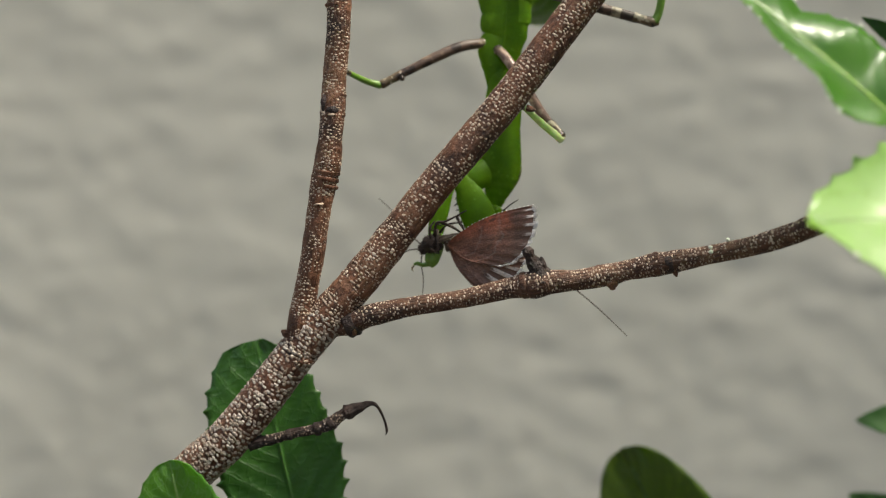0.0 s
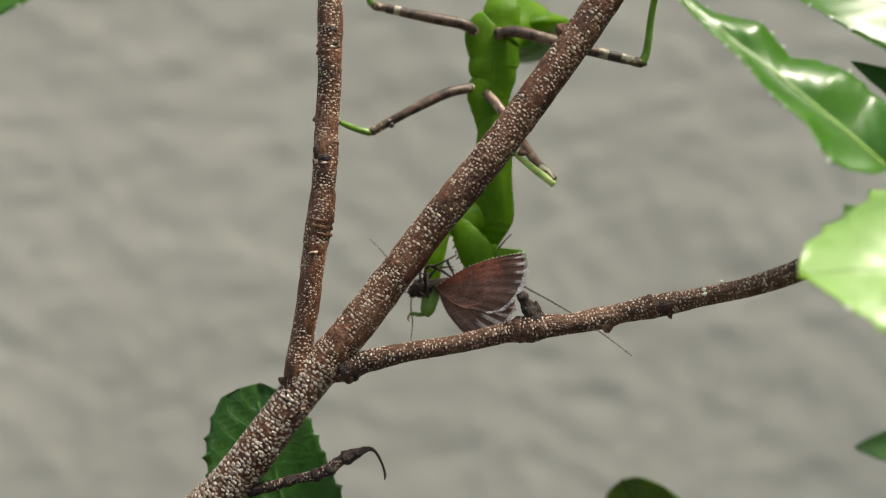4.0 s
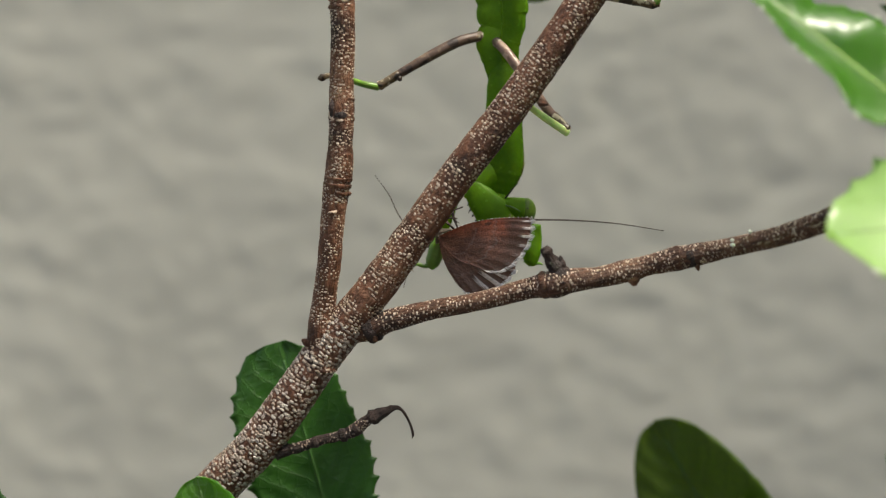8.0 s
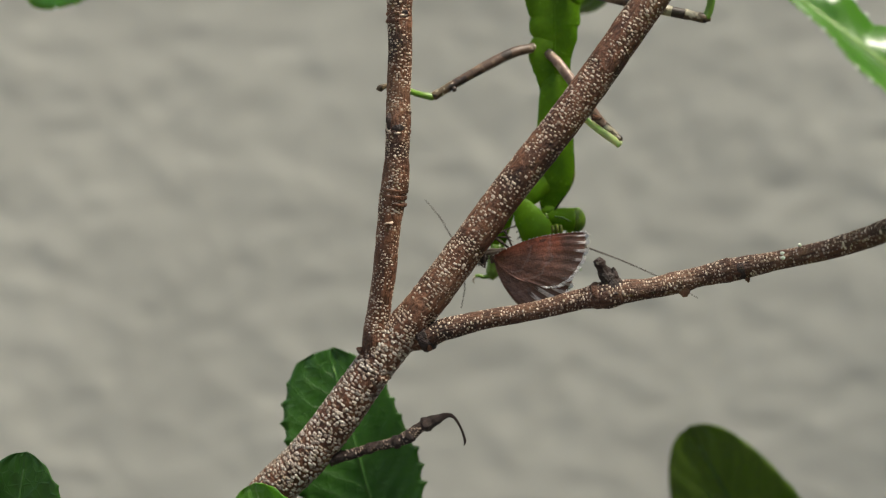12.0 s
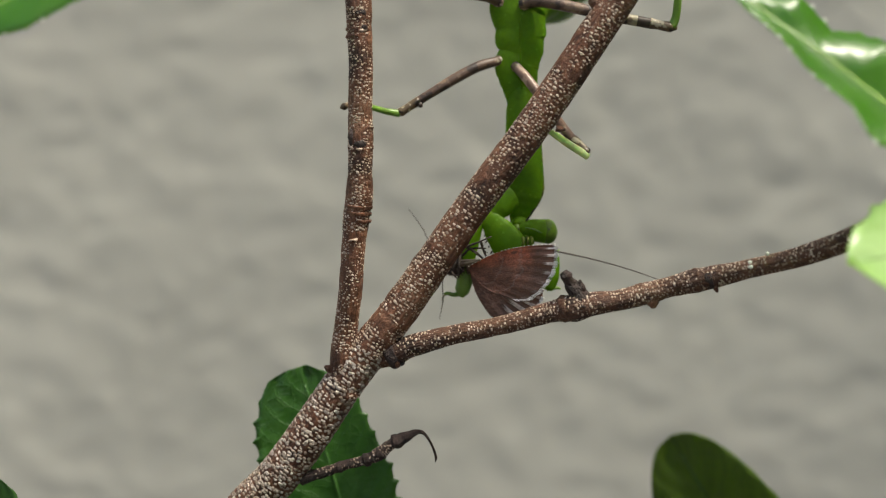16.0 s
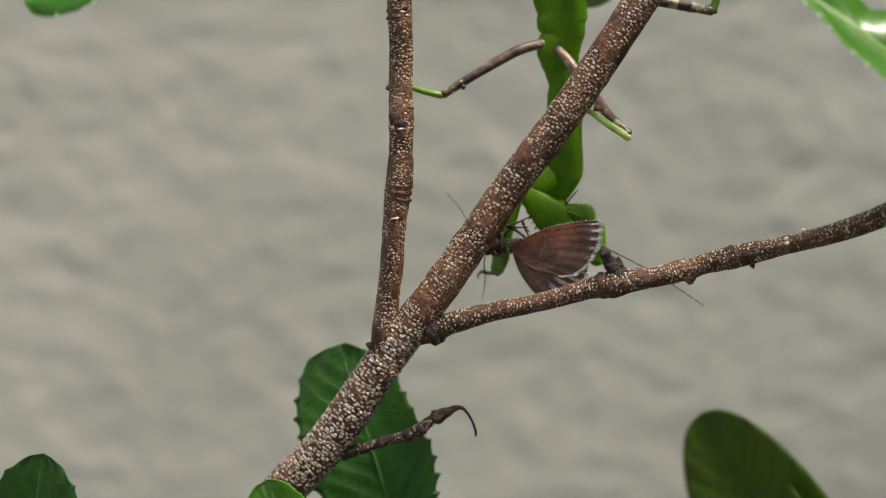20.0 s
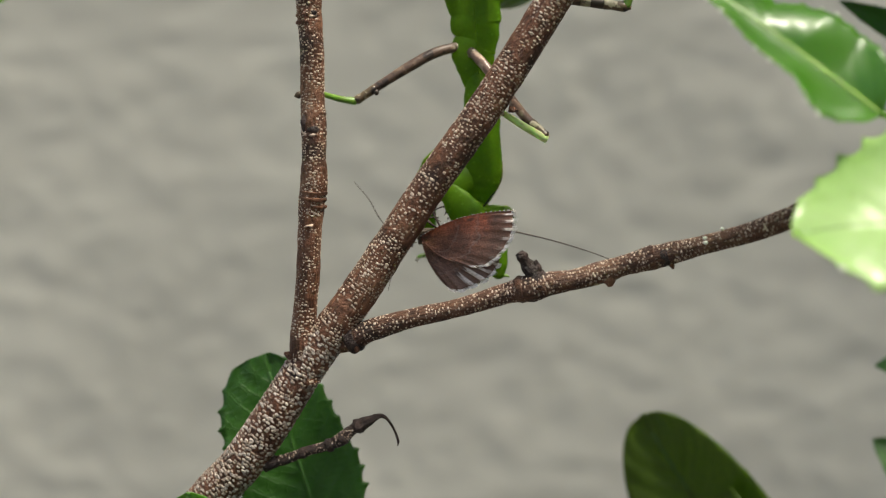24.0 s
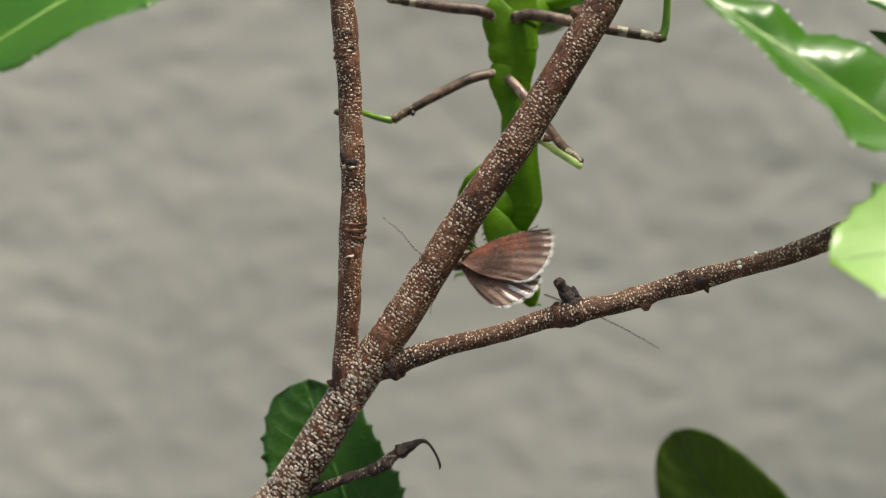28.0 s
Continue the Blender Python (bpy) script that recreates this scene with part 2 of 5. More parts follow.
def mat_wing(name, base, band, streak, pleats, silver=False):
    """Scaled wing: mottled brown ground, dark outer band with pale ticks between the veins, from its own map."""
    m, n, l, b = material(name, 0.5)
    uv = n.new("ShaderNodeUVMap")
    uv.uv_map = "blade"
    sep = n.new("ShaderNodeSeparateXYZ")
    l.new(uv.outputs["UV"], sep.inputs[0])
    co = n.new("ShaderNodeTexCoord").outputs["Object"]
    big = noise_tex(n, l, 330.0, 5.0, 0.65, co)
    patch = noise_tex(n, l, 130.0, 3.0, 0.6, co)
    fine = noise_tex(n, l, 2600.0, 3.0, 0.6, co)
    c = ramp(n, [(0.34, tuple(v * 0.45 for v in base)), (0.5, base), (0.66, tuple(v * 1.6 for v in base))])
    l.new(big.outputs["Fac"], c.inputs["Fac"])
    tone = ramp(n, [(0.35, (0.7, 0.68, 0.66)), (0.65, (1.15, 1.12, 1.1))])
    l.new(patch.outputs["Fac"], tone.inputs["Fac"])
    # warmer scales along the leading edge
    warm = ramp(n, [(0.0, (1.75, 1.02, 0.72)), (0.22, (1.35, 0.98, 0.85)), (0.45, (0.9, 0.92, 0.95)), (1.0, (0.85, 0.9, 0.95))])
    l.new(sep.outputs["Y"], warm.inputs["Fac"])
    c0 = mix_rgb(n, l, 1.0, mix_rgb(n, l, 1.0, c.outputs["Color"], tone.outputs["Color"], "MULTIPLY"), warm.outputs["Color"], "MULTIPLY")
    # noise drawn out along the veins
    mp = n.new("ShaderNodeMapping")
    mp.inputs["Scale"].default_value = (3.0, 60.0, 1.0)
    l.new(uv.outputs["UV"], mp.inputs["Vector"])
    ray = noise_tex(n, l, 1.0, 3.0, 0.6, mp.outputs["Vector"])
    bandf = ramp(n, [(0.7, (0, 0, 0)), (0.8, (0.75, 0.75, 0.75)), (1.0, (0.85, 0.85, 0.85))])
    l.new(sep.outputs["X"], bandf.inputs["Fac"])
    c1 = mix_rgb(n, l, bandf.outputs["Color"], c0, band)
    # pale ticks between the vein ends
    turn = n.new("ShaderNodeMath"); turn.operation = "MULTIPLY"
    l.new(sep.outputs["Y"], turn.inputs[0]); turn.inputs[1].default_value = 2 * math.pi * pleats
    crest = n.new("ShaderNodeMath"); crest.operation = "COSINE"
    l.new(turn.outputs[0], crest.inputs[0])
    tick = ramp(n, [(0.3, (0, 0, 0)), (0.75, (1, 1, 1))])
    l.new(crest.outputs[0], tick.inputs["Fac"])
    reach = n.new("ShaderNodeMath"); reach.operation = "MULTIPLY_ADD"
    l.new(ray.outputs["Fac"], reach.inputs[0]); reach.inputs[1].default_value = 0.16
    l.new(sep.outputs["X"], reach.inputs[2])
    place = ramp(n, [(0.95, (0, 0, 0)), (1.01, (0.3, 0.3, 0.3)), (1.07, (0.95, 0.95, 0.95))])
    l.new(reach.outputs[0], place.inputs["Fac"])
    upper = ramp(n, [(0.0, (0.2, 0.2, 0.2)), (0.08, (1, 1, 1)), (0.36, (0.9, 0.9, 0.9)), (0.5, (0.15, 0.15, 0.15))])
    l.new(sep.outputs["Y"], upper.inputs["Fac"])
    fac = mix_rgb(n, l, 1.0, mix_rgb(n, l, 1.0, tick.outputs["Color"], upper.outputs["Color"], "MULTIPLY"), place.outputs["Color"], "MULTIPLY")
    c2 = mix_rgb(n, l, fac, c1, streak)
    # wavy pale cross lines, thin pale veins and a dark spot
    shake = n.new("ShaderNodeMath"); shake.operation = "MULTIPLY_ADD"
    l.new(big.outputs["Fac"], shake.inputs[0]); shake.inputs[1].default_value = 0.24
    l.new(sep.outputs["X"], shake.inputs[2])
    line = ramp(n, [(0.5, (0, 0, 0)), (0.515, (0.1, 0.1, 0.1)), (0.535, (0, 0, 0)), (0.73, (0, 0, 0)), (0.75, (0.13, 0.13, 0.13)), (0.775, (0, 0, 0))])
    l.new(shake.outputs[0], line.inputs["Fac"])
    c3 = mix_rgb(n, l, line.outputs["Color"], c2, tuple(v * 0.7 for v in streak))
    spot = n.new("ShaderNodeVectorMath"); spot.operation = "DISTANCE"
    l.new(uv.outputs["UV"], spot.inputs[0]); spot.inputs[1].default_value = (0.55, 0.13, 0.0)
    sr = ramp(n, [(0.025, (0.85, 0.85, 0.85)), (0.05, (0, 0, 0))])
    l.new(spot.outputs["Value"], sr.inputs["Fac"])
    c4 = mix_rgb(n, l, sr.outputs["Color"], c3, band)
    if silver:
        # a patch of silvery scales near the outer margin
        far = n.new("ShaderNodeVectorMath"); far.operation = "DISTANCE"
        l.new(uv.outputs["UV"], far.inputs[0]); far.inputs[1].default_value = (0.86, 0.45, 0.0)
        edge = n.new("ShaderNodeMath"); edge.operation = "MULTIPLY_ADD"
        l.new(ray.outputs["Fac"], edge.inputs[0]); edge.inputs[1].default_value = 0.3
        l.new(far.outputs["Value"], edge.inputs[2])
        sp = ramp(n, [(0.28, (0.85, 0.85, 0.85)), (0.33, (0, 0, 0))])
        l.new(edge.outputs[0], sp.inputs["Fac"])
        ridge = ramp(n, [(0.0, (0, 0, 0)), (0.3, (1, 1, 1))])
        l.new(crest.outputs[0], ridge.inputs["Fac"])
        patchy = mix_rgb(n, l, 1.0, sp.outputs["Color"], ridge.outputs["Color"], "MULTIPLY")
        c4 = mix_rgb(n, l, patchy, c4, (0.8, 0.73, 0.68))
        l.new(patchy, b.inputs["Metallic"])
    gr = ramp(n, [(0.35, (0.68, 0.68, 0.68)), (0.65, (1.16, 1.16, 1.16))])
    l.new(fine.outputs["Fac"], gr.inputs["Fac"])
    silk = ramp(n, [(0.35, (0.94, 0.94, 0.94)), (0.65, (1.06, 1.05, 1.05))])
    l.new(ray.outputs["Fac"], silk.inputs["Fac"])
    c5 = mix_rgb(n, l, 1.0, c4, silk.outputs["Color"], "MULTIPLY")
    l.new(mix_rgb(n, l, 1.0, c5, gr.outputs["Color"], "MULTIPLY"), b.inputs["Base Color"])
    b.inputs["Specular IOR Level"].default_value = 0.9
    b.inputs["Specular Tint"].default_value = (1.0, 0.82, 0.72, 1)
    b.inputs["Roughness"].default_value = 0.42
    b.inputs["Sheen Weight"].default_value = 0.5
    b.inputs["Sheen Roughness"].default_value = 0.35
    bump(n, l, mix_rgb(n, l, 0.15, fine.outputs["Fac"], ray.outputs["Fac"]), 0.5, 0.0003, b)
    return m


def mat_specks(name, low, mid, high, rough, spec=0.5, relief=0.0003):
    m, n, l, b = material(name, rough)
    b.inputs["Specular IOR Level"].default_value = spec
    g = n.new("ShaderNodeNewGeometry")
    c = ramp(n, [(0.0, low), (0.45, mid), (1.0, high)])
    l.new(g.outputs["Random Per Island"], c.inputs["Fac"])
    co = n.new("ShaderNodeTexCoord").outputs["Object"]
    fine = noise_tex(n, l, 2200.0, 3.0, 0.6, co)
    f = ramp(n, [(0.3, (0.62, 0.6, 0.58)), (0.6, (1.05, 1.05, 1.05))])
    l.new(fine.outputs["Fac"], f.inputs["Fac"])
    l.new(mix_rgb(n, l, 1.0, c.outputs["Color"], f.outputs["Color"], "MULTIPLY"), b.inputs["Base Color"])
    bump(n, l, fine.outputs["Fac"], 0.5 if relief < 0.0005 else 1.0, relief, b)
    return m


def mat_mottle(name, dark, mid, light, scale, rough=0.36):
    """Blotched skin: dark, middle and light patches drawn out along the limb's noise."""
    m, n, l, b = material(name, rough)
    co = n.new("ShaderNodeTexCoord").outputs["Object"]
    big = noise_tex(n, l, scale, 3.0, 0.55, co)
    c = ramp(n, [(0.4, dark), (0.47, mid), (0.56, mid), (0.61, light)])
    l.new(big.outputs["Fac"], c.inputs["Fac"])
    l.new(c.outputs["Color"], b.inputs["Base Color"])
    fine = noise_tex(n, l, 1800.0, 3.0, 0.6, co)
    bump(n, l, fine.outputs["Fac"], 0.4, 0.0002, b)
    return m


WALL = mat_wall()
SOIL = mat_ground()
BARK = mat_bark("bark", (0.044, 0.018, 0.009), (0.195, 0.08, 0.041), (0.32, 0.16, 0.092))
BARK_TWIG = mat_bark("twig_bark", (0.026, 0.011, 0.006), (0.12, 0.051, 0.027), (0.22, 0.11, 0.062))
BARK_DARK = mat_bark("dark_bark", (0.02, 0.012, 0.01), (0.045, 0.025, 0.02), (0.09, 0.055, 0.045))
LENTICEL = mat_specks("lenticel_cork", (0.31, 0.21, 0.145), (0.52, 0.395, 0.295), (0.74, 0.61, 0.485), 0.4)
# pale old plates, lightened further to paint in the branch's sun patch
OLD_CORK_LIT = mat_specks("old_cork_lit", (0.34, 0.24, 0.17), (0.57, 0.45, 0.35), (0.82, 0.72, 0.61), 0.2, 0.9, 0.0011)
LEAF_DEEP = mat_leaf("deep_green_leaf", (0.018, 0.068, 0.008), (0.04, 0.135, 0.012), (0.055, 0.165, 0.025), (0.12, 0.4, 0.025), 0.3, 0.38)
LEAF_FRESH = mat_leaf("fresh_green_leaf", (0.05, 0.16, 0.015), (0.095, 0.25, 0.03), (0.25, 0.45, 0.1), (0.42, 0.85, 0.1), 0.35, 0.25)
LEAF_GLOSS = mat_leaf("glossy_green_leaf", (0.025, 0.115, 0.004), (0.05, 0.17, 0.008), (0.28, 0.48, 0.1), (0.5, 0.95, 0.04), 0.42, 0.38, even=True, spec=0.45, coat=0.55)
# the sunlight on this leaf is put into its pale base colour
LEAF_SUNLIT = mat_leaf("sunlit_green_leaf", (0.38, 0.58, 0.21), (0.48, 0.68, 0.29), (0.48, 0.68, 0.29), (0.68, 0.93, 0.26), 0.5, 0.28, even=True)
LEAF_OLIVE = mat_leaf("olive_green_leaf", (0.042, 0.08, 0.003), (0.075, 0.13, 0.004), (0.062, 0.11, 0.006), (0.3, 0.5, 0.015), 0.3, 0.45)
MANTIS = mat_body("mantis_green", (0.066, 0.165, 0.004), (0.135, 0.28, 0.008), (0.42, 0.74, 0.015))
MARGIN = mat_plain("mantis_margin", (0.16, 0.19, 0.03), 0.5, 0.6, 900.0, 0.05, 0.3)
MIDRIB = mat_plain("leaf_midrib", (0.3, 0.5, 0.1), 0.35, 0.15, 300.0, 0.03, 0.5, 0.2)
MIDRIB_DEEP = mat_plain("dark_leaf_midrib", (0.06, 0.16, 0.03), 0.4, 0.15, 300.0, 0.03, 0.5, 0.2)
# near-white base that stands in for glints on tooth tips and twig
GLINT_WHITE = mat_plain("glint_white", (0.9, 0.93, 0.75), 0.12, 0.15, 300.0, 0.02, 0.8)
MANTIS_TIBIA = mat_plain("mantis_pale_green", (0.16, 0.285, 0.045), 0.35, 0.25, 300.0, 0.05, 0.5, 0.2)
# lighter copy of the tibia green; the sun on one shin is in its colour
SHIN_SUNLIT = mat_plain("mantis_lit_shin", (0.64, 0.84, 0.33), 0.35, 0.2, 300.0, 0.05, 0.5, 0.3)
LEG_DARK = mat_mottle("mantis_leg_brown", (0.04, 0.026, 0.02), (0.115, 0.072, 0.05), (0.22, 0.15, 0.1), 330.0, 0.48)
# reddish leg brown, made lighter to carry the sun on this femur
LEG_ROSE_LIT = mat_mottle("mantis_leg_rosy_lit", (0.07, 0.042, 0.034), (0.22, 0.135, 0.1), (0.44, 0.32, 0.24), 330.0, 0.3)
LEG_PALE = mat_mottle("mantis_leg_mottled", (0.02, 0.015, 0.012), (0.13, 0.09, 0.05), (0.55, 0.48, 0.33), 430.0)
LEG_CREAM = mat_mottle("mantis_leg_cream", (0.16, 0.12, 0.08), (0.4, 0.35, 0.24), (0.6, 0.54, 0.4), 500.0)
EYE = mat_plain("mantis_eye", (0.1, 0.175, 0.016), 0.4, 0.4, 300.0, 0.02, 0.3, 0.2)
FEELER = mat_plain("feeler_brown", (0.05, 0.035, 0.025), 0.5, 0.2, 900.0, 0.02)
WING = mat_wing("moth_wing", (0.19, 0.073, 0.042), (0.07, 0.034, 0.023), (0.82, 0.76, 0.72), 9)
HINDWING = mat_wing("moth_hindwing", (0.15, 0.064, 0.04), (0.1, 0.05, 0.036), (0.5, 0.42, 0.38), 7, silver=True)
FRINGE = mat_plain("moth_fringe", (0.88, 0.85, 0.82), 0.4, 0.1, 900.0, 0.1)
FUR = mat_plain("moth_fur", (0.055, 0.038, 0.03), 0.8, 0.5, 900.0, 0.3)
FLESH = mat_plain("moth_chewed_flesh", (0.15, 0.115, 0.085), 0.45, 0.4, 500.0, 0.3)


# ---- building ----
def part(name, bm, mat, parent=None, label="", smooth=True):
    me = bpy.data.meshes.new(name)
    bm.to_mesh(me)
    bm.free()
    me.materials.append(mat)
    if smooth:
        me.polygons.foreach_set("use_smooth", [True] * len(me.polygons))
    ob = new(name, me)
    if parent is not None:
        ob.parent = parent
    return tagged(ob, label)


def curve_points(pts, radii, steps):
    """Catmull-Rom through control points in cm, with radii in cm: points in metres, radii, and the share of the way."""
    p = [Vector(q) for q in pts]
    p = [2 * p[0] - p[1]] + p + [2 * p[-1] - p[-2]]
    r = [radii[0]] + list(radii) + [radii[-1]]
    out = []
    for i in range(1, len(p) - 2):
        for k in range(steps):
            t = k / steps
            a, b, c, d = p[i - 1 : i + 3]
            q = 0.5 * (2 * b + (c - a) * t + (2 * a - 5 * b + 4 * c - d) * t * t + (3 * b - a - 3 * c + d) * t**3)
            s = t * t * (3 - 2 * t)
            out.append((q * CM, (r[i] * (1 - s) + r[i + 1] * s) * CM))
    out.append((p[-2] * CM, r[-2] * CM))
    return out


def tube(bm, pts, radii, steps=8, seg=16, flat=1.0, rough=0.0, up=(0, 1, 0), freq=250.0):
    """A closed limb along control points. flat: its depth along up, as a share of its width. rough: relief, as a share of the radius."""
    line = curve_points(pts, radii, steps)
    rings = []
    n = len(line)
    uv = bm.loops.layers.uv.get("blade") or bm.loops.layers.uv.new("blade")
    skin = bm.loops.layers.uv.get("skin") or bm.loops.layers.uv.new("skin")
    run = [0.0]
    for a, b in zip(line, line[1:]):
        run.append(run[-1] + (b[0] - a[0]).length / CM)
    for i, (q, r) in enumerate(line):
        way = (line[min(i + 1, n - 1)][0] - line[max(i - 1, 0)][0]).normalized()
        side = way.cross(Vector(up)).normalized()
        front = side.cross(way).normalized()
        ring = []
        for k in range(seg):
            a = 2 * math.pi * k / seg
            off = side * math.cos(a) * r + front * math.sin(a) * r * flat
            if rough:
                off *= 1 + rough * noise.noise((q + off) * freq) + 0.5 * rough * noise.noise((q + off) * freq * 2.7)
            ring.append(bm.verts.new(q + off))
        rings.append(ring)
    faces = []
    for i, (a, b) in enumerate(zip(rings, rings[1:])):
        for k in range(seg):
            f = bm.faces.new((a[k], a[(k + 1) % seg], b[(k + 1) % seg], b[k]))
            for lp, along, turn in zip(f.loops, (run[i], run[i], run[i + 1], run[i + 1]), (k, k + 1, k + 1, k)):
                lp[uv].uv = (i / n, 0.5)
                lp[skin].uv = (along, turn / seg)
    for ring, turn in ((rings[0], -1), (rings[-1], 1)):
        f = bm.faces.new(ring[::turn])
        for lp in f.loops:
            lp[uv].uv = (0.5, 0.5)
    return line


def limb(name, pts, radii, mat, parent, label="", **kw):
    bm = bmesh.new()
    tube(bm, pts, radii, **kw)
    bmesh.ops.recalc_face_normals(bm, faces=bm.faces)
    return part(name, bm, mat, parent, label)


def ball(bm, centre, size, seg=12, rings=8, turn=None):
    m = Matrix.Translation(Vector(centre) * CM)
    if turn is not None:
        m = m @ turn
    m = m @ Matrix.Diagonal((size[0] * CM, size[1] * CM, size[2] * CM, 1))
    bmesh.ops.create_uvsphere(bm, u_segments=seg, v_segments=rings, radius=1.0, matrix=m)


def blade(bm, base, tip, facing, half, point=1.3, teeth=14, bite=0.07, fold=0.25, droop=0.1, wave=0.0, seed=0, thick=0.025, widest=0.45, nu=112, nv=9, sides=None, beat=9.0, phase=None, relief=1.0, fold_up=None, curl=0.0):
    """A leaf blade in cm from base to tip. facing: the way its upper face looks. half: half its width. fold: rise of the sides.
    droop: bow along its length. curl: how far one margin bends back. wave: ripple of the margin. sides: shares of the way, and the widths of either side there."""
    base, tip = Vector(base), Vector(tip)
    ax = (tip - base)
    length = ax.length
    ax.normalize()
    up = Vector(facing)
    up = (up - ax * up.dot(ax)).normalized()
    sd = ax.cross(up)
    uv = bm.loops.layers.uv.get("blade") or bm.loops.layers.uv.new("blade")
    rnd = random.Random(seed)
    ph = rnd.random() * 6 if phase is None else phase
    skew = [rnd.uniform(0.55, 1.35) for _ in range(teeth + 2)]
    k = math.log(0.5) / math.log(widest)
    layers = []
    for layer in (0, 1):
        rows = []
        for i in range(nu + 1):
            u = i / nu
            w0 = half * max(0.0, math.sin(math.pi * u**k)) ** (1.0 / point)
            row = []
            for j in range(-nv, nv + 1):
                v = j / nv
                tooth = (u * teeth + (0.4 if v > 0 else 0.0)) % 1.0
                which = int(u * teeth) % len(skew)
                cut = bite * skew[which] * ((tooth / 0.82) ** 3.2 if tooth < 0.82 else (1 - tooth) / 0.18)
                if sides:
                    w0 = float(np.interp(u, sides[0], sides[1] if v < 0 else sides[2]))
                w = w0 * (1 + (cut - bite * 0.3) * abs(v) ** 6)
                sag = droop * length * (u - u * u) * 4 - droop * length * 0.3
                ease = 0.3 if sides and v < 0 else 1.0
                ripple = math.sin(u * beat + ph + (1.1 if v < 0 else 0))
                if phase is not None:
                    # long even slopes with tight turns between them
                    ripple = math.asin(0.96 * ripple) / math.asin(0.96)
                h = (fold_up if fold_up is not None and v > 0 else fold) * w * abs(v) ** 1.3 + ease * wave * half * ripple * abs(v) ** (2 if phase is None else 1)
                if v > 0:
                    h -= curl * min(1.0, max(0.0, (u - 0.12) / 0.25)) * w * v * v
                vein = math.cos(2 * math.pi * 11 * (u - 0.22 * abs(v)))
                h += relief * (-0.012 * max(0, vein) ** 6 * min(1, 4 * abs(v)) * half * 0.6 + 0.01 * half * (1 - vein))
                h += (0.2 + 0.8 * relief) * 0.05 * half * noise.noise(Vector((u * 5 + seed, v * 2, seed * 1.7)))
                rib = thick * (1.6 if abs(v) < 0.06 else 1.0)
                h += -rib if layer else 0.0
                row.append((bm.verts.new((base + ax * (length * u) + sd * (w * v) + up * (h + sag)) * CM), u, v))
            rows.append(row)
        layers.append(rows)

    def face(quad):
        vs = []
        for q in quad:
            if q[0] not in vs:
                vs.append(q[0])
        f = bm.faces.new(vs)
        for lp, q in zip(f.loops, quad):
            lp[uv].uv = (q[1], q[2])

    for rows, flip in ((layers[0], False), (layers[1], True)):
        for a, b in zip(rows, rows[1:]):
            for j in range(2 * nv):
                quad = (a[j], a[j + 1], b[j + 1], b[j])
                face(quad[::-1] if flip else quad)
    t, s = layers
    for i in range(nu):
        face((t[i][0], t[i + 1][0], s[i + 1][0], s[i][0]))
        face((t[i + 1][-1], t[i][-1], s[i][-1], s[i + 1][-1]))
    glands = []
    for k in range(1, teeth - 1):
        for j, shift in ((-1, 0.4), (0, 0.0)):
            u = (k + 0.82 - shift) / teeth
            glands.append(t[min(nu, round(u * nu))][j][0].co.copy())
    return glands, [t[round(nu * s / 14)][nv][0].co.copy() for s in range(14)]


def leaf(parent, base, tip, facing, half, mat, label="", stalk=None, name="leaf", gland=0.0, **kw):
    bm = bmesh.new()
    glands, spine = blade(bm, base, tip, facing, half, **kw)
    bmesh.ops.remove_doubles(bm, verts=bm.verts, dist=1e-7)
    bmesh.ops.recalc_face_normals(bm, faces=bm.faces)
    ob = part(name, bm, mat, parent, label)
    if gland:
        gb = bmesh.new()
        pick = random.Random(kw["seed"])
        for g in glands:
            s = gland * pick.uniform(0.35, 1.15)
            if pick.random() < 0.25:
                continue
            ball(gb, g / CM, (s, s, s), 7, 5)
        tagged(part("gland_edging", gb, GLINT_WHITE, ob, "shiny tips of the leaf teeth, coloured white as glints"), kind="stuff")
    rib = MIDRIB_DEEP if mat in (LEAF_DEEP, LEAF_OLIVE) else MIDRIB
    wide = 0.034 * min(1.2, half + 0.2)
    limb("midrib", [tuple(q / CM) for q in spine], [wide * (1 - 0.055 * s) for s in range(14)], rib, ob, "paler raised midrib", steps=4, seg=8, up=facing, flat=0.7)
    if stalk:
        pts = [stalk, tuple((Vector(stalk) + Vector(base)) / 2 + Vector((0, 0, 0.05))), base]
        limb("leaf_stalk", pts, (0.09, 0.07, 0.06), mat, ob, steps=5, seg=8)
    return ob


def thing(name, at, label, category, group=""):
    root = new(name)
    root.empty_display_size = 0.01
    root.matrix_basis = Matrix.Translation(Vector(at) * CM)
    return tagged(root, label, category, group)


def settle(root):
    """The parts were built where they stand: keep them there under their thing."""
    for ob in root.children:
        ob.matrix_parent_inverse = root.matrix_basis.inverted()


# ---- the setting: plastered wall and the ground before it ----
def spaced(lo, hi, fine_lo, fine_hi, step, coarse):
    out = [lo + (fine_lo - lo) * i / coarse for i in range(coarse)]
    k = int((fine_hi - fine_lo) / step)
    out += [fine_lo + (fine_hi - fine_lo) * i / k for i in range(k)]
    return out + [fine_hi + (hi - fine_hi) * i / coarse for i in range(coarse + 1)]


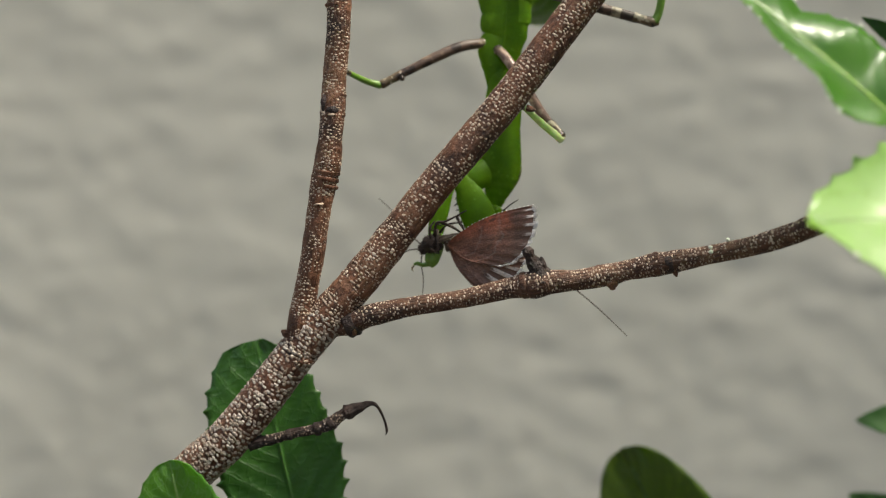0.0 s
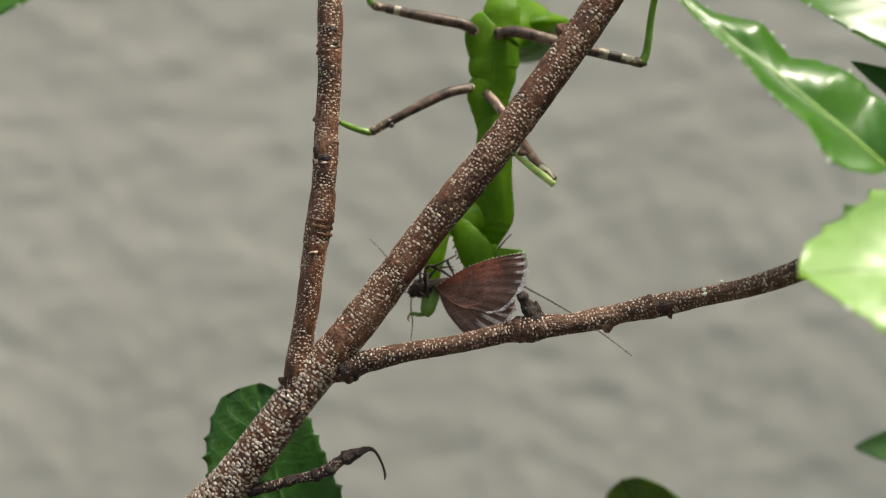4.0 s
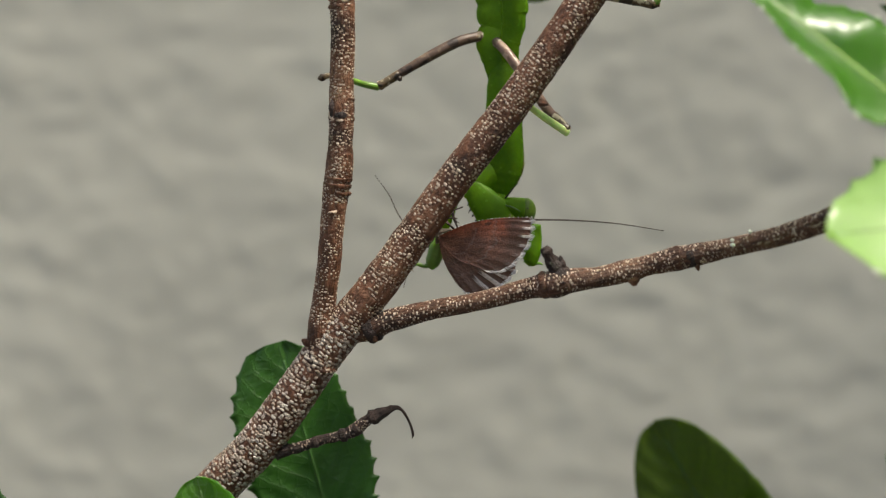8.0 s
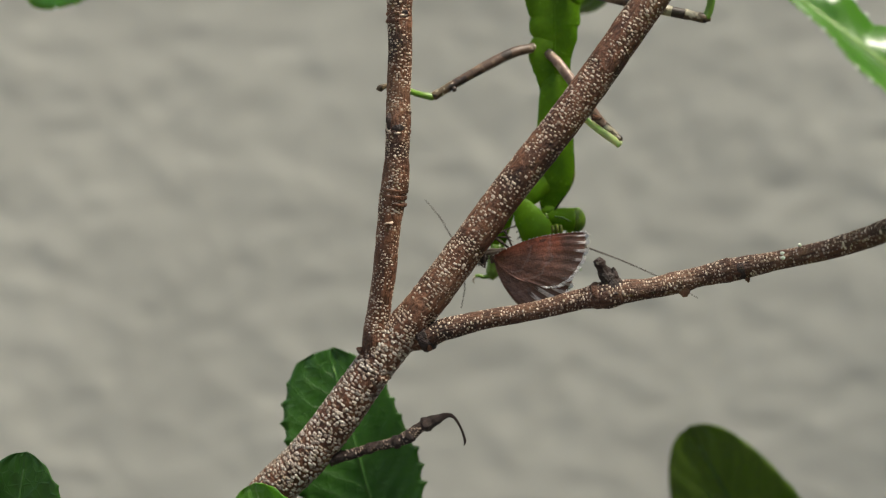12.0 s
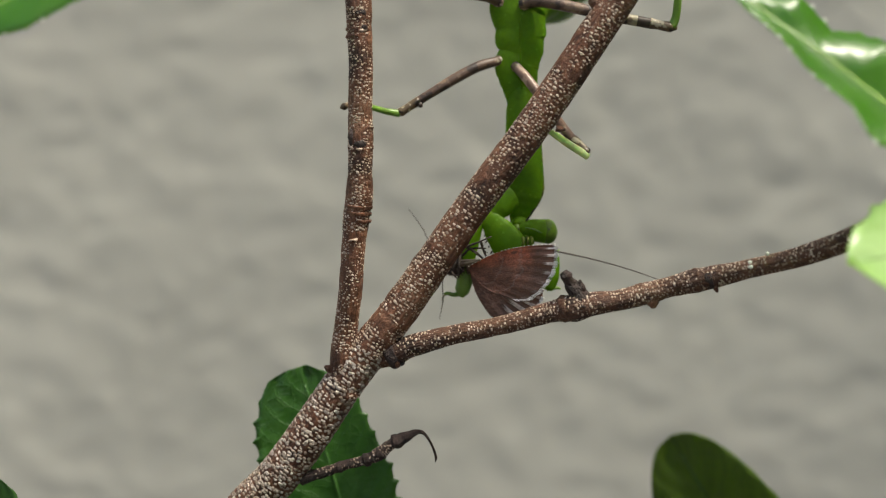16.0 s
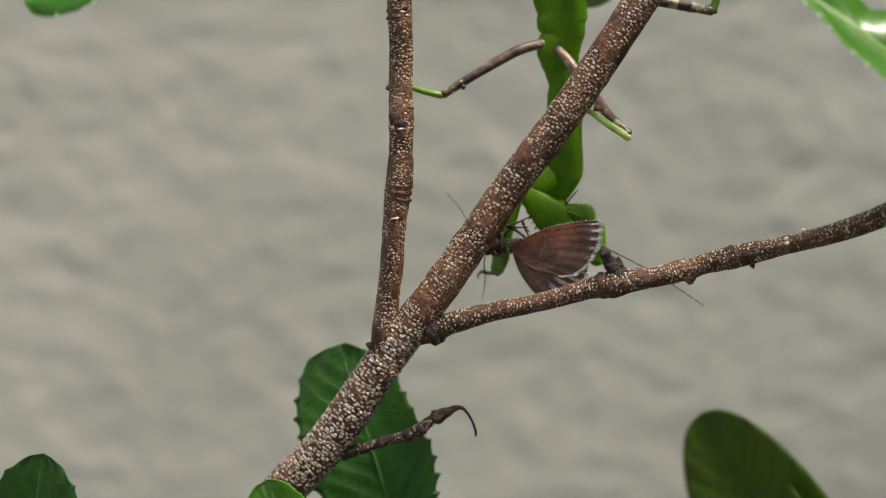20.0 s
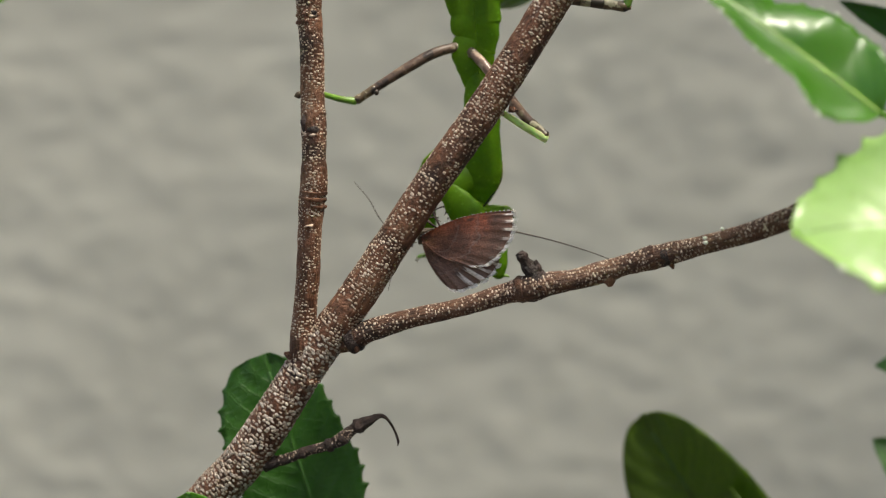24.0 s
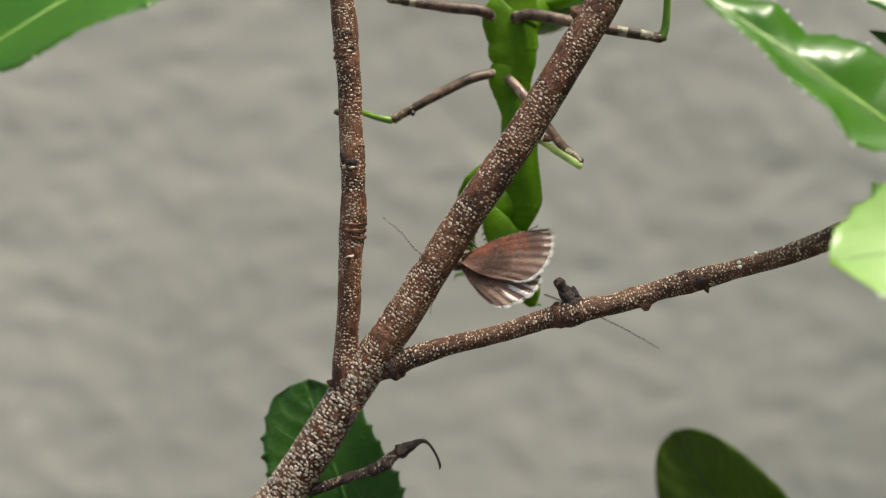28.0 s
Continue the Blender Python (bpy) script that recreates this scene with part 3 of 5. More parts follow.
def build_wall():
    bm = bmesh.new()
    xs = spaced(-6.0, 6.0, -0.30, 0.24, 0.003, 10)
    zs = spaced(-0.8, 1.4, -0.19, 0.17, 0.003, 10)

    def relief(x, z):
        p = Vector((x * 46, z * 72, 3.0))
        q = Vector((x * 112 + 5, z * 160, 7.0))
        sl = Vector((x * 22 - z * 14, z * 45 + x * 10, 1.0))
        return 0.0005 * noise.noise(p) + 0.0006 * noise.noise(q) + 0.00028 * noise.noise(sl)

    front = [[bm.verts.new((x, 0.352 + relief(x, z), z)) for x in xs] for z in zs]
    for a, b in zip(front, front[1:]):
        for j in range(len(xs) - 1):
            bm.faces.new((a[j], a[j + 1], b[j + 1], b[j]))
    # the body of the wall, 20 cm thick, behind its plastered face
    rim = [*front[0], *[r[-1] for r in front[1:]], *front[-1][-2::-1], *[r[0] for r in front[-2:0:-1]]]
    back = [bm.verts.new((v.co.x, 0.56, v.co.z)) for v in rim]
    n = len(rim)
    for i in range(n):
        bm.faces.new((rim[i], back[i], back[(i + 1) % n], rim[(i + 1) % n]))
    bm.faces.new(back)
    ob = part("wall_north", bm, WALL)
    ob.data.polygons.foreach_set("use_smooth", [i < (len(xs) - 1) * (len(zs) - 1) for i in range(len(ob.data.polygons))])
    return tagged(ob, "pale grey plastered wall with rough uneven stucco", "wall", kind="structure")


def build_ground():
    bm = bmesh.new()
    n = 48
    rows = []
    for i in range(n + 1):
        row = []
        for j in range(n + 1):
            x, y = ((abs(k / n * 2 - 1) ** 3) * (1 if k > n / 2 else -1) * 60 for k in (i, j))
            row.append(bm.verts.new((x, y, -0.8 + 0.01 * noise.noise(Vector((x * 3, y * 3, 0))))))
        rows.append(row)
    for a, b in zip(rows, rows[1:]):
        for j in range(n):
            bm.faces.new((a[j], b[j], b[j + 1], a[j + 1]))
    return tagged(part("ground", bm, SOIL), "dry brown garden soil beneath the shrub", "ground", kind="structure")


def build_shade_wall():
    """An unseen plain wall, added well outside the view to shade the lower right."""
    bm = bmesh.new()
    bmesh.ops.create_cube(bm, size=1.0, matrix=Matrix.Translation((0.955, -1.4, 0.3)) @ Matrix.Diagonal((0.2, 3.48, 2.2, 1)))
    bmesh.ops.bevel(bm, geom=bm.edges[:], offset=0.01, segments=2, affect="EDGES")
    return tagged(part("shade_wall_east", bm, WALL, smooth=False), "unseen plain plastered wall added to shade the lower right", "wall", kind="structure")


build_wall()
build_shade_wall()
build_ground()


# ---- the shrub ----
def wart(bm, c, across, along, out, wide, tall, high, rnd, r, crown=0.66):
    """One corky wart: a low block with a rounded, uneven outline."""
    k = 7
    ring, top = [], []
    tw = rnd.uniform(-0.3, 0.3)
    for j in range(k):
        b = 2 * math.pi * (j + 0.5) / k
        e = rnd.uniform(0.68, 1.22)
        cb, sb = math.cos(b + tw), math.sin(b + tw)
        d = across * math.copysign(abs(cb) ** 0.7, cb) * wide * e + along * math.copysign(abs(sb) ** 0.7, sb) * tall * e
        sink = r * (1 - math.cos(min(1.2, abs(cb) * wide / r)))
        ring.append(bm.verts.new(c + d - out * (sink + 0.00006)))
        top.append(bm.verts.new(c + d * crown + out * (high * 0.74 - sink * 0.6)))
    peak = bm.verts.new(c + (across * wide + along * tall) * rnd.uniform(-0.2, 0.2) + out * high * 1.02)
    for j in range(k):
        bm.faces.new((ring[j], ring[(j + 1) % k], top[(j + 1) % k], top[j]))
        bm.faces.new((top[j], top[(j + 1) % k], peak))


def lenticels(bm, line, density, size, seed, up=(0, 1, 0), tiled=lambda s: False, old=None):
    """Corky warts on the bark. density(s): warts per square cm at share s of the way; size(s): half their width in cm.
    tiled(s): where they crowd into rows with dark cracks between."""
    rnd = random.Random(seed)
    n = len(line)
    placed = []
    run, nextrow = 0.0, 0.0
    for i in range(n - 1):
        q0, r0 = line[i]
        q1, r1 = line[i + 1]
        way = q1 - q0
        seglen = way.length
        if seglen == 0:
            continue
        way.normalize()
        side = way.cross(Vector(up)).normalized()
        front = side.cross(way).normalized()

        def put(t, a, wide, tall, high, bm=bm, crown=0.66):
            r = r0 + (r1 - r0) * t
            out = side * math.cos(a) + front * math.sin(a)
            wart(bm, q0 + (q1 - q0) * t + out * r, out.cross(way), way, out, wide, tall, high, rnd, r, crown)

        if tiled(i / n):
            while nextrow < run + seglen:
                t = max(0.0, (nextrow - run) / seglen)
                cells = int(2 * math.pi * r0 / (0.1 * CM))
                turn = rnd.random()
                for k in range(cells):
                    if rnd.random() < 0.9:
                        a = 2 * math.pi * (k + turn + rnd.uniform(-0.2, 0.2)) / cells
                        put(t + rnd.uniform(-0.026, 0.026) * CM / seglen, a, rnd.uniform(0.036, 0.066) * CM, rnd.uniform(0.024, 0.041) * CM, rnd.uniform(0.008, 0.017) * CM, old, 0.8)
                nextrow += 0.064 * CM
        else:
            nextrow = run + seglen
            area = seglen / CM * 2 * math.pi * (r0 + r1) / 2 / CM
            count = area * density(i / n)
            count = int(count) + (rnd.random() < count % 1)
            for _ in range(count):
                t, a = rnd.random(), rnd.uniform(0, 2 * math.pi)
                if noise.noise(Vector((run * 330, math.cos(a) * 1.3, math.sin(a) * 1.3 + seed * 7))) < rnd.uniform(-0.95, 0.0):
                    continue
                spot = (run + seglen * t, a * r0)
                s = size(i / n) * rnd.uniform(0.55, 1.35) * CM
                if any(abs(spot[0] - o[0]) < 0.78 * (s + o[2]) and abs(spot[1] - o[1]) < 0.95 * (s + o[2]) for o in placed[-260:]):
                    continue
                placed.append((*spot, s))
                put(t, a, s * rnd.uniform(0.85, 1.5), s * rnd.uniform(0.62, 0.98), s * rnd.uniform(0.05, 0.17))
        run += seglen


def build_shrub():
    root = thing("shrub", (-30, 2, -80), "evergreen garden shrub with speckled brown twigs and toothed green leaves", "shrub")

    def stem(name, pts, radii, mat, label, density, size, seed, steps=14, seg=24, rough=0.06, tiled=lambda s: False):
        bm = bmesh.new()
        line = tube(bm, pts, radii, steps=steps, seg=seg, rough=rough, freq=420.0)
        bmesh.ops.recalc_face_normals(bm, faces=bm.faces)
        ob = part(name, bm, mat, root, label)
        if density:
            wb = bmesh.new()
            old = bmesh.new()
            lenticels(wb, line, density, size, seed, tiled=tiled, old=old)
            if old.verts:
                tagged(part("old_cork_lit", old, OLD_CORK_LIT, ob, "pale cracked corky plates low on the branch, lightened like a sun patch"), kind="stuff")
            w = part("speckling", wb, LENTICEL, ob, "pale corky specks on the bark")
            tagged(w, kind="stuff")
        return ob

    # stem from the ground into view, then the leaning main branch
    stem("main_branch",
         [(-30, 2, -82), (-26, 2, -60), (-18, 1.8, -35), (-10.5, 1.4, -14), (-7, 1.2, -8.1), (-5.14, 1.1, -5.37), (-4.29, 1.04, -4.42), (-3.74, 0.98, -3.68),
          (-3.07, 0.92, -2.68), (-2.53, 0.86, -1.96), (-1.95, 0.8, -1.19), (-1.26, 0.74, -0.19), (-0.67, 0.68, 0.66),
          (0.46, 0.62, 2.19), (1.61, 0.56, 3.93), (2.35, 0.5, 5.11), (4.4, 0.4, 8.5)],
         [0.8, 0.7, 0.55, 0.46, 0.42, 0.395, 0.385, 0.38, 0.36, 0.35, 0.335, 0.32, 0.316, 0.312, 0.306, 0.3, 0.2],
         BARK, "speckled brown leaning branch", lambda s: 15 if s < 0.3 else (2000 if s < 0.6 else (1000 if s < 0.68 else 620)), lambda s: 0.033 if s < 0.6 else 0.029, 1, tiled=lambda s: 0.28 < s < 0.555)
    stem("upright_shoot",
         [(-3.0, 0.85, -2.9), (-3.06, 0.8, -2.2), (-2.99, 0.75, -1.57), (-2.91, 0.65, -0.93), (-2.85, 0.6, -0.11), (-2.80, 0.55, 0.41), (-2.74, 0.5, 0.75),
          (-2.73, 0.45, 1.23), (-2.72, 0.45, 1.75), (-2.73, 0.45, 2.26), (-2.72, 0.4, 3.08), (-2.76, 0.4, 3.75), (-2.76, 0.4, 4.0), (-2.81, 0.4, 4.71),
          (-2.83, 0.4, 5.83), (-3.0, 0.2, 7.2)],
         [0.26, 0.23, 0.215, 0.21, 0.215, 0.24, 0.245, 0.215, 0.225, 0.215, 0.215, 0.22, 0.235, 0.215, 0.21, 0.16],
         BARK, "upright brown shoot with ringed nodes", lambda s: 800, lambda s: 0.024, 2)
    stem("side_branch",
         [(-2.5, 0.86, -2.28), (-2.1, 0.8, -2.09), (-1.79, 0.75, -1.94), (-1.05, 0.7, -1.73), (-0.21, 0.6, -1.55), (0.62, 0.5, -1.31), (0.95, 0.45, -1.23), (1.13, 0.4, -1.2),
          (1.45, 0.42, -1.13), (1.85, 0.45, -1.07), (2.35, 0.5, -0.95), (2.75, 0.47, -0.83), (3.23, 0.4, -0.7), (3.5, 0.35, -0.64), (4.17, 0.2, -0.47), (4.84, 0.0, -0.29),
          (5.49, -0.3, -0.05), (5.93, -0.6, 0.16), (6.81, -1.0, 0.5), (8.6, -1.6, 1.4)],
         [0.13, 0.22, 0.205, 0.175, 0.165, 0.185, 0.235, 0.25, 0.21, 0.185, 0.2, 0.18, 0.215, 0.2, 0.165, 0.175, 0.19, 0.2, 0.18, 0.12],
         BARK_TWIG, "thin side branch with knots", lambda s: 560, lambda s: 0.024, 3, steps=10)
    low = stem("low_shoot", [(-19, 1.8, -37), (-8, 3, -26), (3, 6, -14), (7.5, 7, -9), (11.5, 7.2, -4)], [0.3, 0.28, 0.24, 0.2, 0.1], BARK, "low twig", None, 0, 4, seg=12)
    stub = limb("twig_stub", [(1.22, 0.42, -1.2), (1.2, 0.4, -1.05), (1.14, 0.38, -0.93), (1.06, 0.36, -0.82), (1.0, 0.34, -0.72), (0.95, 0.32, -0.64), (0.9, 0.31, -0.57)], (0.25, 0.2, 0.155, 0.125, 0.095, 0.105, 0.075), BARK_DARK, root, "dark broken twig stub", rough=0.2, freq=1300.0, steps=10, seg=24)
    limb("splinter", [(1.2, 0.36, -1.0), (1.225, 0.34, -0.86), (1.2, 0.33, -0.76), (1.19, 0.33, -0.7)], (0.1, 0.08, 0.045, 0.015), BARK_DARK, stub, "short dark splinter", steps=6, seg=12, rough=0.25, freq=1300.0)
    dead = limb("dead_spur", [(-3.85, 1.0, -4.42), (-3.43, 1.0, -4.3), (-3.05, 1.0, -4.17), (-2.62, 1.0, -4.05), (-2.45, 1.0, -3.97), (-2.19, 1.0, -3.77), (-2.03, 1.0, -3.69), (-1.76, 1.0, -3.54)],
                (0.13, 0.095, 0.085, 0.09, 0.115, 0.095, 0.12, 0.06), BARK_DARK, root, "dead dark brown spur twig", rough=0.28, freq=800.0)
    limb("shrivelled_stalk", [(-1.8, 1.0, -3.56), (-1.67, 1.0, -3.53), (-1.56, 1.0, -3.59), (-1.44, 1.0, -3.78), (-1.37, 1.0, -3.98), (-1.38, 1.0, -4.08)], (0.07, 0.04, 0.024, 0.02, 0.026, 0.008), BARK_DARK, dead, "curled withered leaf stalk", rough=0.2, seg=8)
    wb = bmesh.new()
    lenticels(wb, curve_points([(-3.55, 1.0, -4.33), (-3.43, 1.0, -4.3), (-3.05, 1.0, -4.17), (-2.62, 1.0, -4.05), (-2.45, 1.0, -3.97), (-2.19, 1.0, -3.77)], (0.105, 0.095, 0.085, 0.09, 0.12, 0.1), 10), lambda s: 620, lambda s: 0.018, 9)
    tagged(part("speckling", wb, LENTICEL, dead, "pale corky specks"), kind="stuff")
    for a, b, r in (((-2.66, 1.0, -4.06), (-2.6, 1.0, -4.04), 0.118), ((-2.42, 1.0, -3.96), (-2.37, 1.0, -3.92), 0.135), ((-2.12, 1.0, -3.73), (-2.06, 1.0, -3.7), 0.13), ((-3.15, 1.0, -4.2), (-3.1, 1.0, -4.185), 0.105)):
        a, b = Vector(a), Vector(b)
        limb("node_ring", [a - (b - a) * 0.6, a, b, b + (b - a) * 0.6], (r * 0.8, r, r, r * 0.8), BARK_DARK, dead, "knobbly ring", steps=4, seg=14, rough=0.25, freq=900.0)
    for at, tip, r in (((-2.2, 0.75, -1.3), (-2.38, 0.72, -1.2), 0.07), ((2.47, 0.48, -1.0), (2.5, 0.45, -1.2), 0.13), ((0.75, 0.6, 1.98), (0.92, 0.6, 1.95), 0.065),
                       ((1.45, 0.56, 4.2), (1.33, 0.5, 4.3), 0.14), ((3.55, 0.3, -0.78), (3.6, 0.28, -0.9), 0.05),
                       ((-3.23, 0.75, -2.41), (-3.38, 0.72, -2.33), 0.08), ((-2.09, 0.7, -2.18), (-2.04, 0.66, -2.33), 0.09)):
        limb("bud", [at, tuple((Vector(at) + Vector(tip)) / 2), tip], (r, r * 0.9, r * 0.35), BARK, root, "small bud on the bark", steps=4, seg=10, rough=0.1, freq=600.0)

    # rings and dark collars at the nodes
    for a, b, r, mat in (((-2.73, 0.45, 1.58), (-2.73, 0.45, 1.64), 0.236, BARK), ((-2.725, 0.45, 1.93), (-2.725, 0.45, 1.97), 0.232, BARK), ((-2.76, 0.53, 0.55), (-2.755, 0.52, 0.6), 0.26, BARK),
                         ((-2.78, 0.54, 0.42), (-2.775, 0.535, 0.47), 0.258, BARK), ((-2.79, 0.55, 0.3), (-2.785, 0.545, 0.34), 0.25, BARK), ((-2.76, 0.4, 3.55), (-2.76, 0.4, 3.6), 0.236, BARK),
                         ((-2.76, 0.4, 3.68), (-2.76, 0.4, 3.72), 0.234, BARK), ((3.22, 0.4, -0.7), (3.3, 0.38, -0.685), 0.222, BARK_TWIG), ((3.42, 0.36, -0.66), (3.52, 0.34, -0.64), 0.21, BARK_DARK),
                         ((-2.2, 0.81, -2.14), (-2.08, 0.79, -2.08), 0.255, BARK_DARK), ((0.9, 0.45, -1.24), (0.98, 0.43, -1.22), 0.25, BARK_TWIG), ((1.2, 0.41, -1.18), (1.32, 0.41, -1.15), 0.232, BARK_TWIG), ((-0.55, 0.67, 0.82), (-0.52, 0.67, 0.87), 0.312, BARK)):
        a, b = Vector(a), Vector(b)
        limb("node_ring", [a - (b - a) * 0.3, a, (a + b) / 2, b, b + (b - a) * 0.3], (r * 0.87, r * 0.95, r * 0.96, r * 0.95, r * 0.87), mat, root, "ringed node on the twig", steps=5, seg=24, rough=0.16, freq=500.0)

    # a pale raised mark on the upright shoot
    bm = bmesh.new()
    ball(bm, (-2.84, 0.36, -0.04), (0.09, 0.05, 0.035), 14, 10)
    for v in bm.verts:
        v.co += Vector((0, 0, 1)) * 0.0004 * noise.noise(v.co * 1500)
    part("pale_scar", bm, LENTICEL, root, "pale raised leaf scar")
    # a few shiny white beads added for sunlit specks on the side branch
    for x, z in ((4.14, -0.44), (4.12, -0.36), (4.42, -0.21)):
        bm = bmesh.new()
        ball(bm, (x, 0.0, z), (0.04, 0.035, 0.035), 10, 8)
        for v in bm.verts:
            v.co += (v.co - Vector((x, 0.0, z)) * CM) * 0.3 * noise.noise(v.co * 1500)
        part("sunlit_speck", bm, GLINT_WHITE, root, "shiny white bead added for a sunlit speck")

    # dark scars left by fallen leaves
    for at, size in (((-2.84, 0.29, 1.78), (0.09, 0.04, 0.17)), ((-2.72, 0.245, 1.66), (0.13, 0.03, 0.08)), ((-2.72, 0.2, 3.98), (0.1, 0.03, 0.075)), ((-2.7, 0.21, 3.72), (0.11, 0.025, 0.05))):
        bm = bmesh.new()
        ball(bm, at, size, 14, 10)
        for v in bm.verts:
            v.co += (v.co - Vector(at) * CM) * 0.35 * noise.noise(v.co * 900)
        scar = part("leaf_scar", bm, BARK_DARK, root, "dark leaf scar")
        x, y, z = at
        arc = [(x + size[0] * 1.05 * math.cos(q), y - 0.01 + 0.06 * abs(math.cos(q)), z + size[2] * 1.1 * math.sin(q)) for q in (3.4, 4.0, 4.7, 5.4, 6.0)]
        limb("scar_lip", arc, (0.015, 0.026, 0.03, 0.026, 0.015), LENTICEL, scar, "pale corky lip", steps=5, seg=8, rough=0.3, freq=900.0)

    # leaves behind and below
    blunt = ((0, 0.15, 0.363, 0.49, 0.66, 0.7, 0.8, 0.918, 0.953, 0.98, 1),
             (0.05, 0.7, 1.15, 1.27, 1.29, 1.28, 1.2, 0.93, 0.8, 0.64, 0.3),
             (0.05, 0.65, 1.05, 1.15, 1.02, 0.98, 0.9, 0.6, 0.44, 0.28, 0.14))
    leaf(root, (-2.65, 2.7, -7.2), (-4.1, 2.6, -2.53), (0.12, -1, 0.12), 1.2, LEAF_DEEP, "deep green toothed leaf behind the branch", (-6.6, 1.2, -7.6), teeth=14, bite=0.1, fold=0.1, droop=0.01, seed=21, nu=260, sides=blunt)
    leaf(root, (-4.0, 0.3, -8.0), (-5.08, 0.0, -4.74), (-0.3, -0.8, 0.5), 1.0, LEAF_FRESH, "fresh green rounded leaf in front of the stem", (-7.0, 1.0, -8.2), point=2.2, teeth=15, bite=0.07, fold=0.3, seed=2, droop=0.02)
    leaf(root, (-9.7, 0.2, -8.6), (-9.15, -0.2, -4.3), (0.1, -0.8, 0.6), 1.25, LEAF_DEEP, "green leaf with sharp marginal teeth", (-8.0, 1.1, -9.2), point=1.9, teeth=15, bite=0.13, fold=0.2, seed=3, droop=0.02)
    # leaves above and beside, nearer
    uneven = ((0, 0.02, 0.1, 0.17, 0.23, 0.31, 0.45, 0.51, 0.66, 0.74, 0.85, 1),
              (0.06, 0.35, 0.75, 0.89, 0.81, 0.58, 0.53, 0.48, 0.29, 0.22, 0.16, 0.0),
              (0.05, 0.32, 0.77, 0.92, 0.95, 0.96, 0.82, 0.61, 0.63, 0.46, 0.28, 0.0))
    leaf(root, (6.57, -3.0, 1.59), (2.97, -2.6, 4.4), (0.15, -0.95, 0.2), 1.1, LEAF_GLOSS, "glossy green leaf with a wavy margin", (8.0, -1.5, 1.2), teeth=17, bite=0.06, fold=0.75, droop=0.02, wave=0.11, gland=0.034, seed=4, relief=0.35, fold_up=0.1, curl=0.5,
         sides=uneven, beat=20.0, phase=0.85)
    leaf(root, (9.0, -3.6, 0.05), (5.03, -4.15, -0.2), (-0.1, -0.75, 0.65), 1.6, LEAF_SUNLIT, "green leaf at the twig end, coloured pale for sunlight", (8.4, -1.7, 1.3), point=1.8, teeth=10, bite=0.13, fold=0.15, droop=0.03, wave=0.13, gland=0.05, seed=5, relief=0.2)
    leaf(root, (9.7, -1.2, 3.4), (4.7, -1.7, 4.85), (0.09, -0.83, 0.55), 1.12, LEAF_GLOSS, "glossy green upper leaf", (8.5, -1.7, 1.8), point=1.4, teeth=15, bite=0.06, fold=0.1, wave=0.1, gland=0.035, seed=6, relief=0.2)
    leaf(root, (9.0, -1.0, 2.4), (6.15, -2.0, 3.42), (0.2, -0.9, -0.4), 0.32, LEAF_DEEP, "small dark leaf in shade", (8.6, -1.6, 1.5), teeth=10, seed=7)
    leaf(root, (-4.29, -2.6, 5.84), (-8.55, -3.1, 3.48), (-0.2, -0.8, 0.6), 1.3, LEAF_GLOSS, "glossy green leaf above the wall view", (-3.0, 0.2, 7.1), point=2.0, teeth=15, bite=0.06, fold=0.12, droop=0.01, gland=0.025, seed=8, wave=0.12, relief=0.3)
    # leaves of the low twig
    leaf(root, (6.6, 7.0, -9.7), (3.32, 6.3, -4.25), (-0.3, -0.9, 0.2), 1.48, LEAF_OLIVE, "olive green rounded leaf in shade", (6.9, 7, -9.6), point=2.3, teeth=8, bite=0.01, fold=0.15, seed=9, droop=0.02)
    leaf(root, (6.6, 6.4, -8.8), (5.05, 5.9, -5.8), (-0.7, -0.7, -0.15), 0.6, LEAF_OLIVE, "small dark green leaf before the olive one", (7.2, 7, -9.2), point=2.0, teeth=8, bite=0.02, seed=10)
    leaf(root, (11.3, 7.1, -3.4), (8.35, 6.9, -3.3), (-0.1, -0.9, 0.3), 0.55, LEAF_DEEP, "dark green narrow leaf", (11.4, 7.2, -4.1), teeth=9, bite=0.03, seed=11)
    leaf(root, (11.0, 7.1, -7.0), (8.3, 6.9, -4.9), (-0.1, -0.9, 0.3), 0.9, LEAF_DEEP, "dark green leaf low at the side", (10.6, 7.1, -5.3), teeth=9, bite=0.03, seed=12)
    settle(root)
    return root


build_shrub()


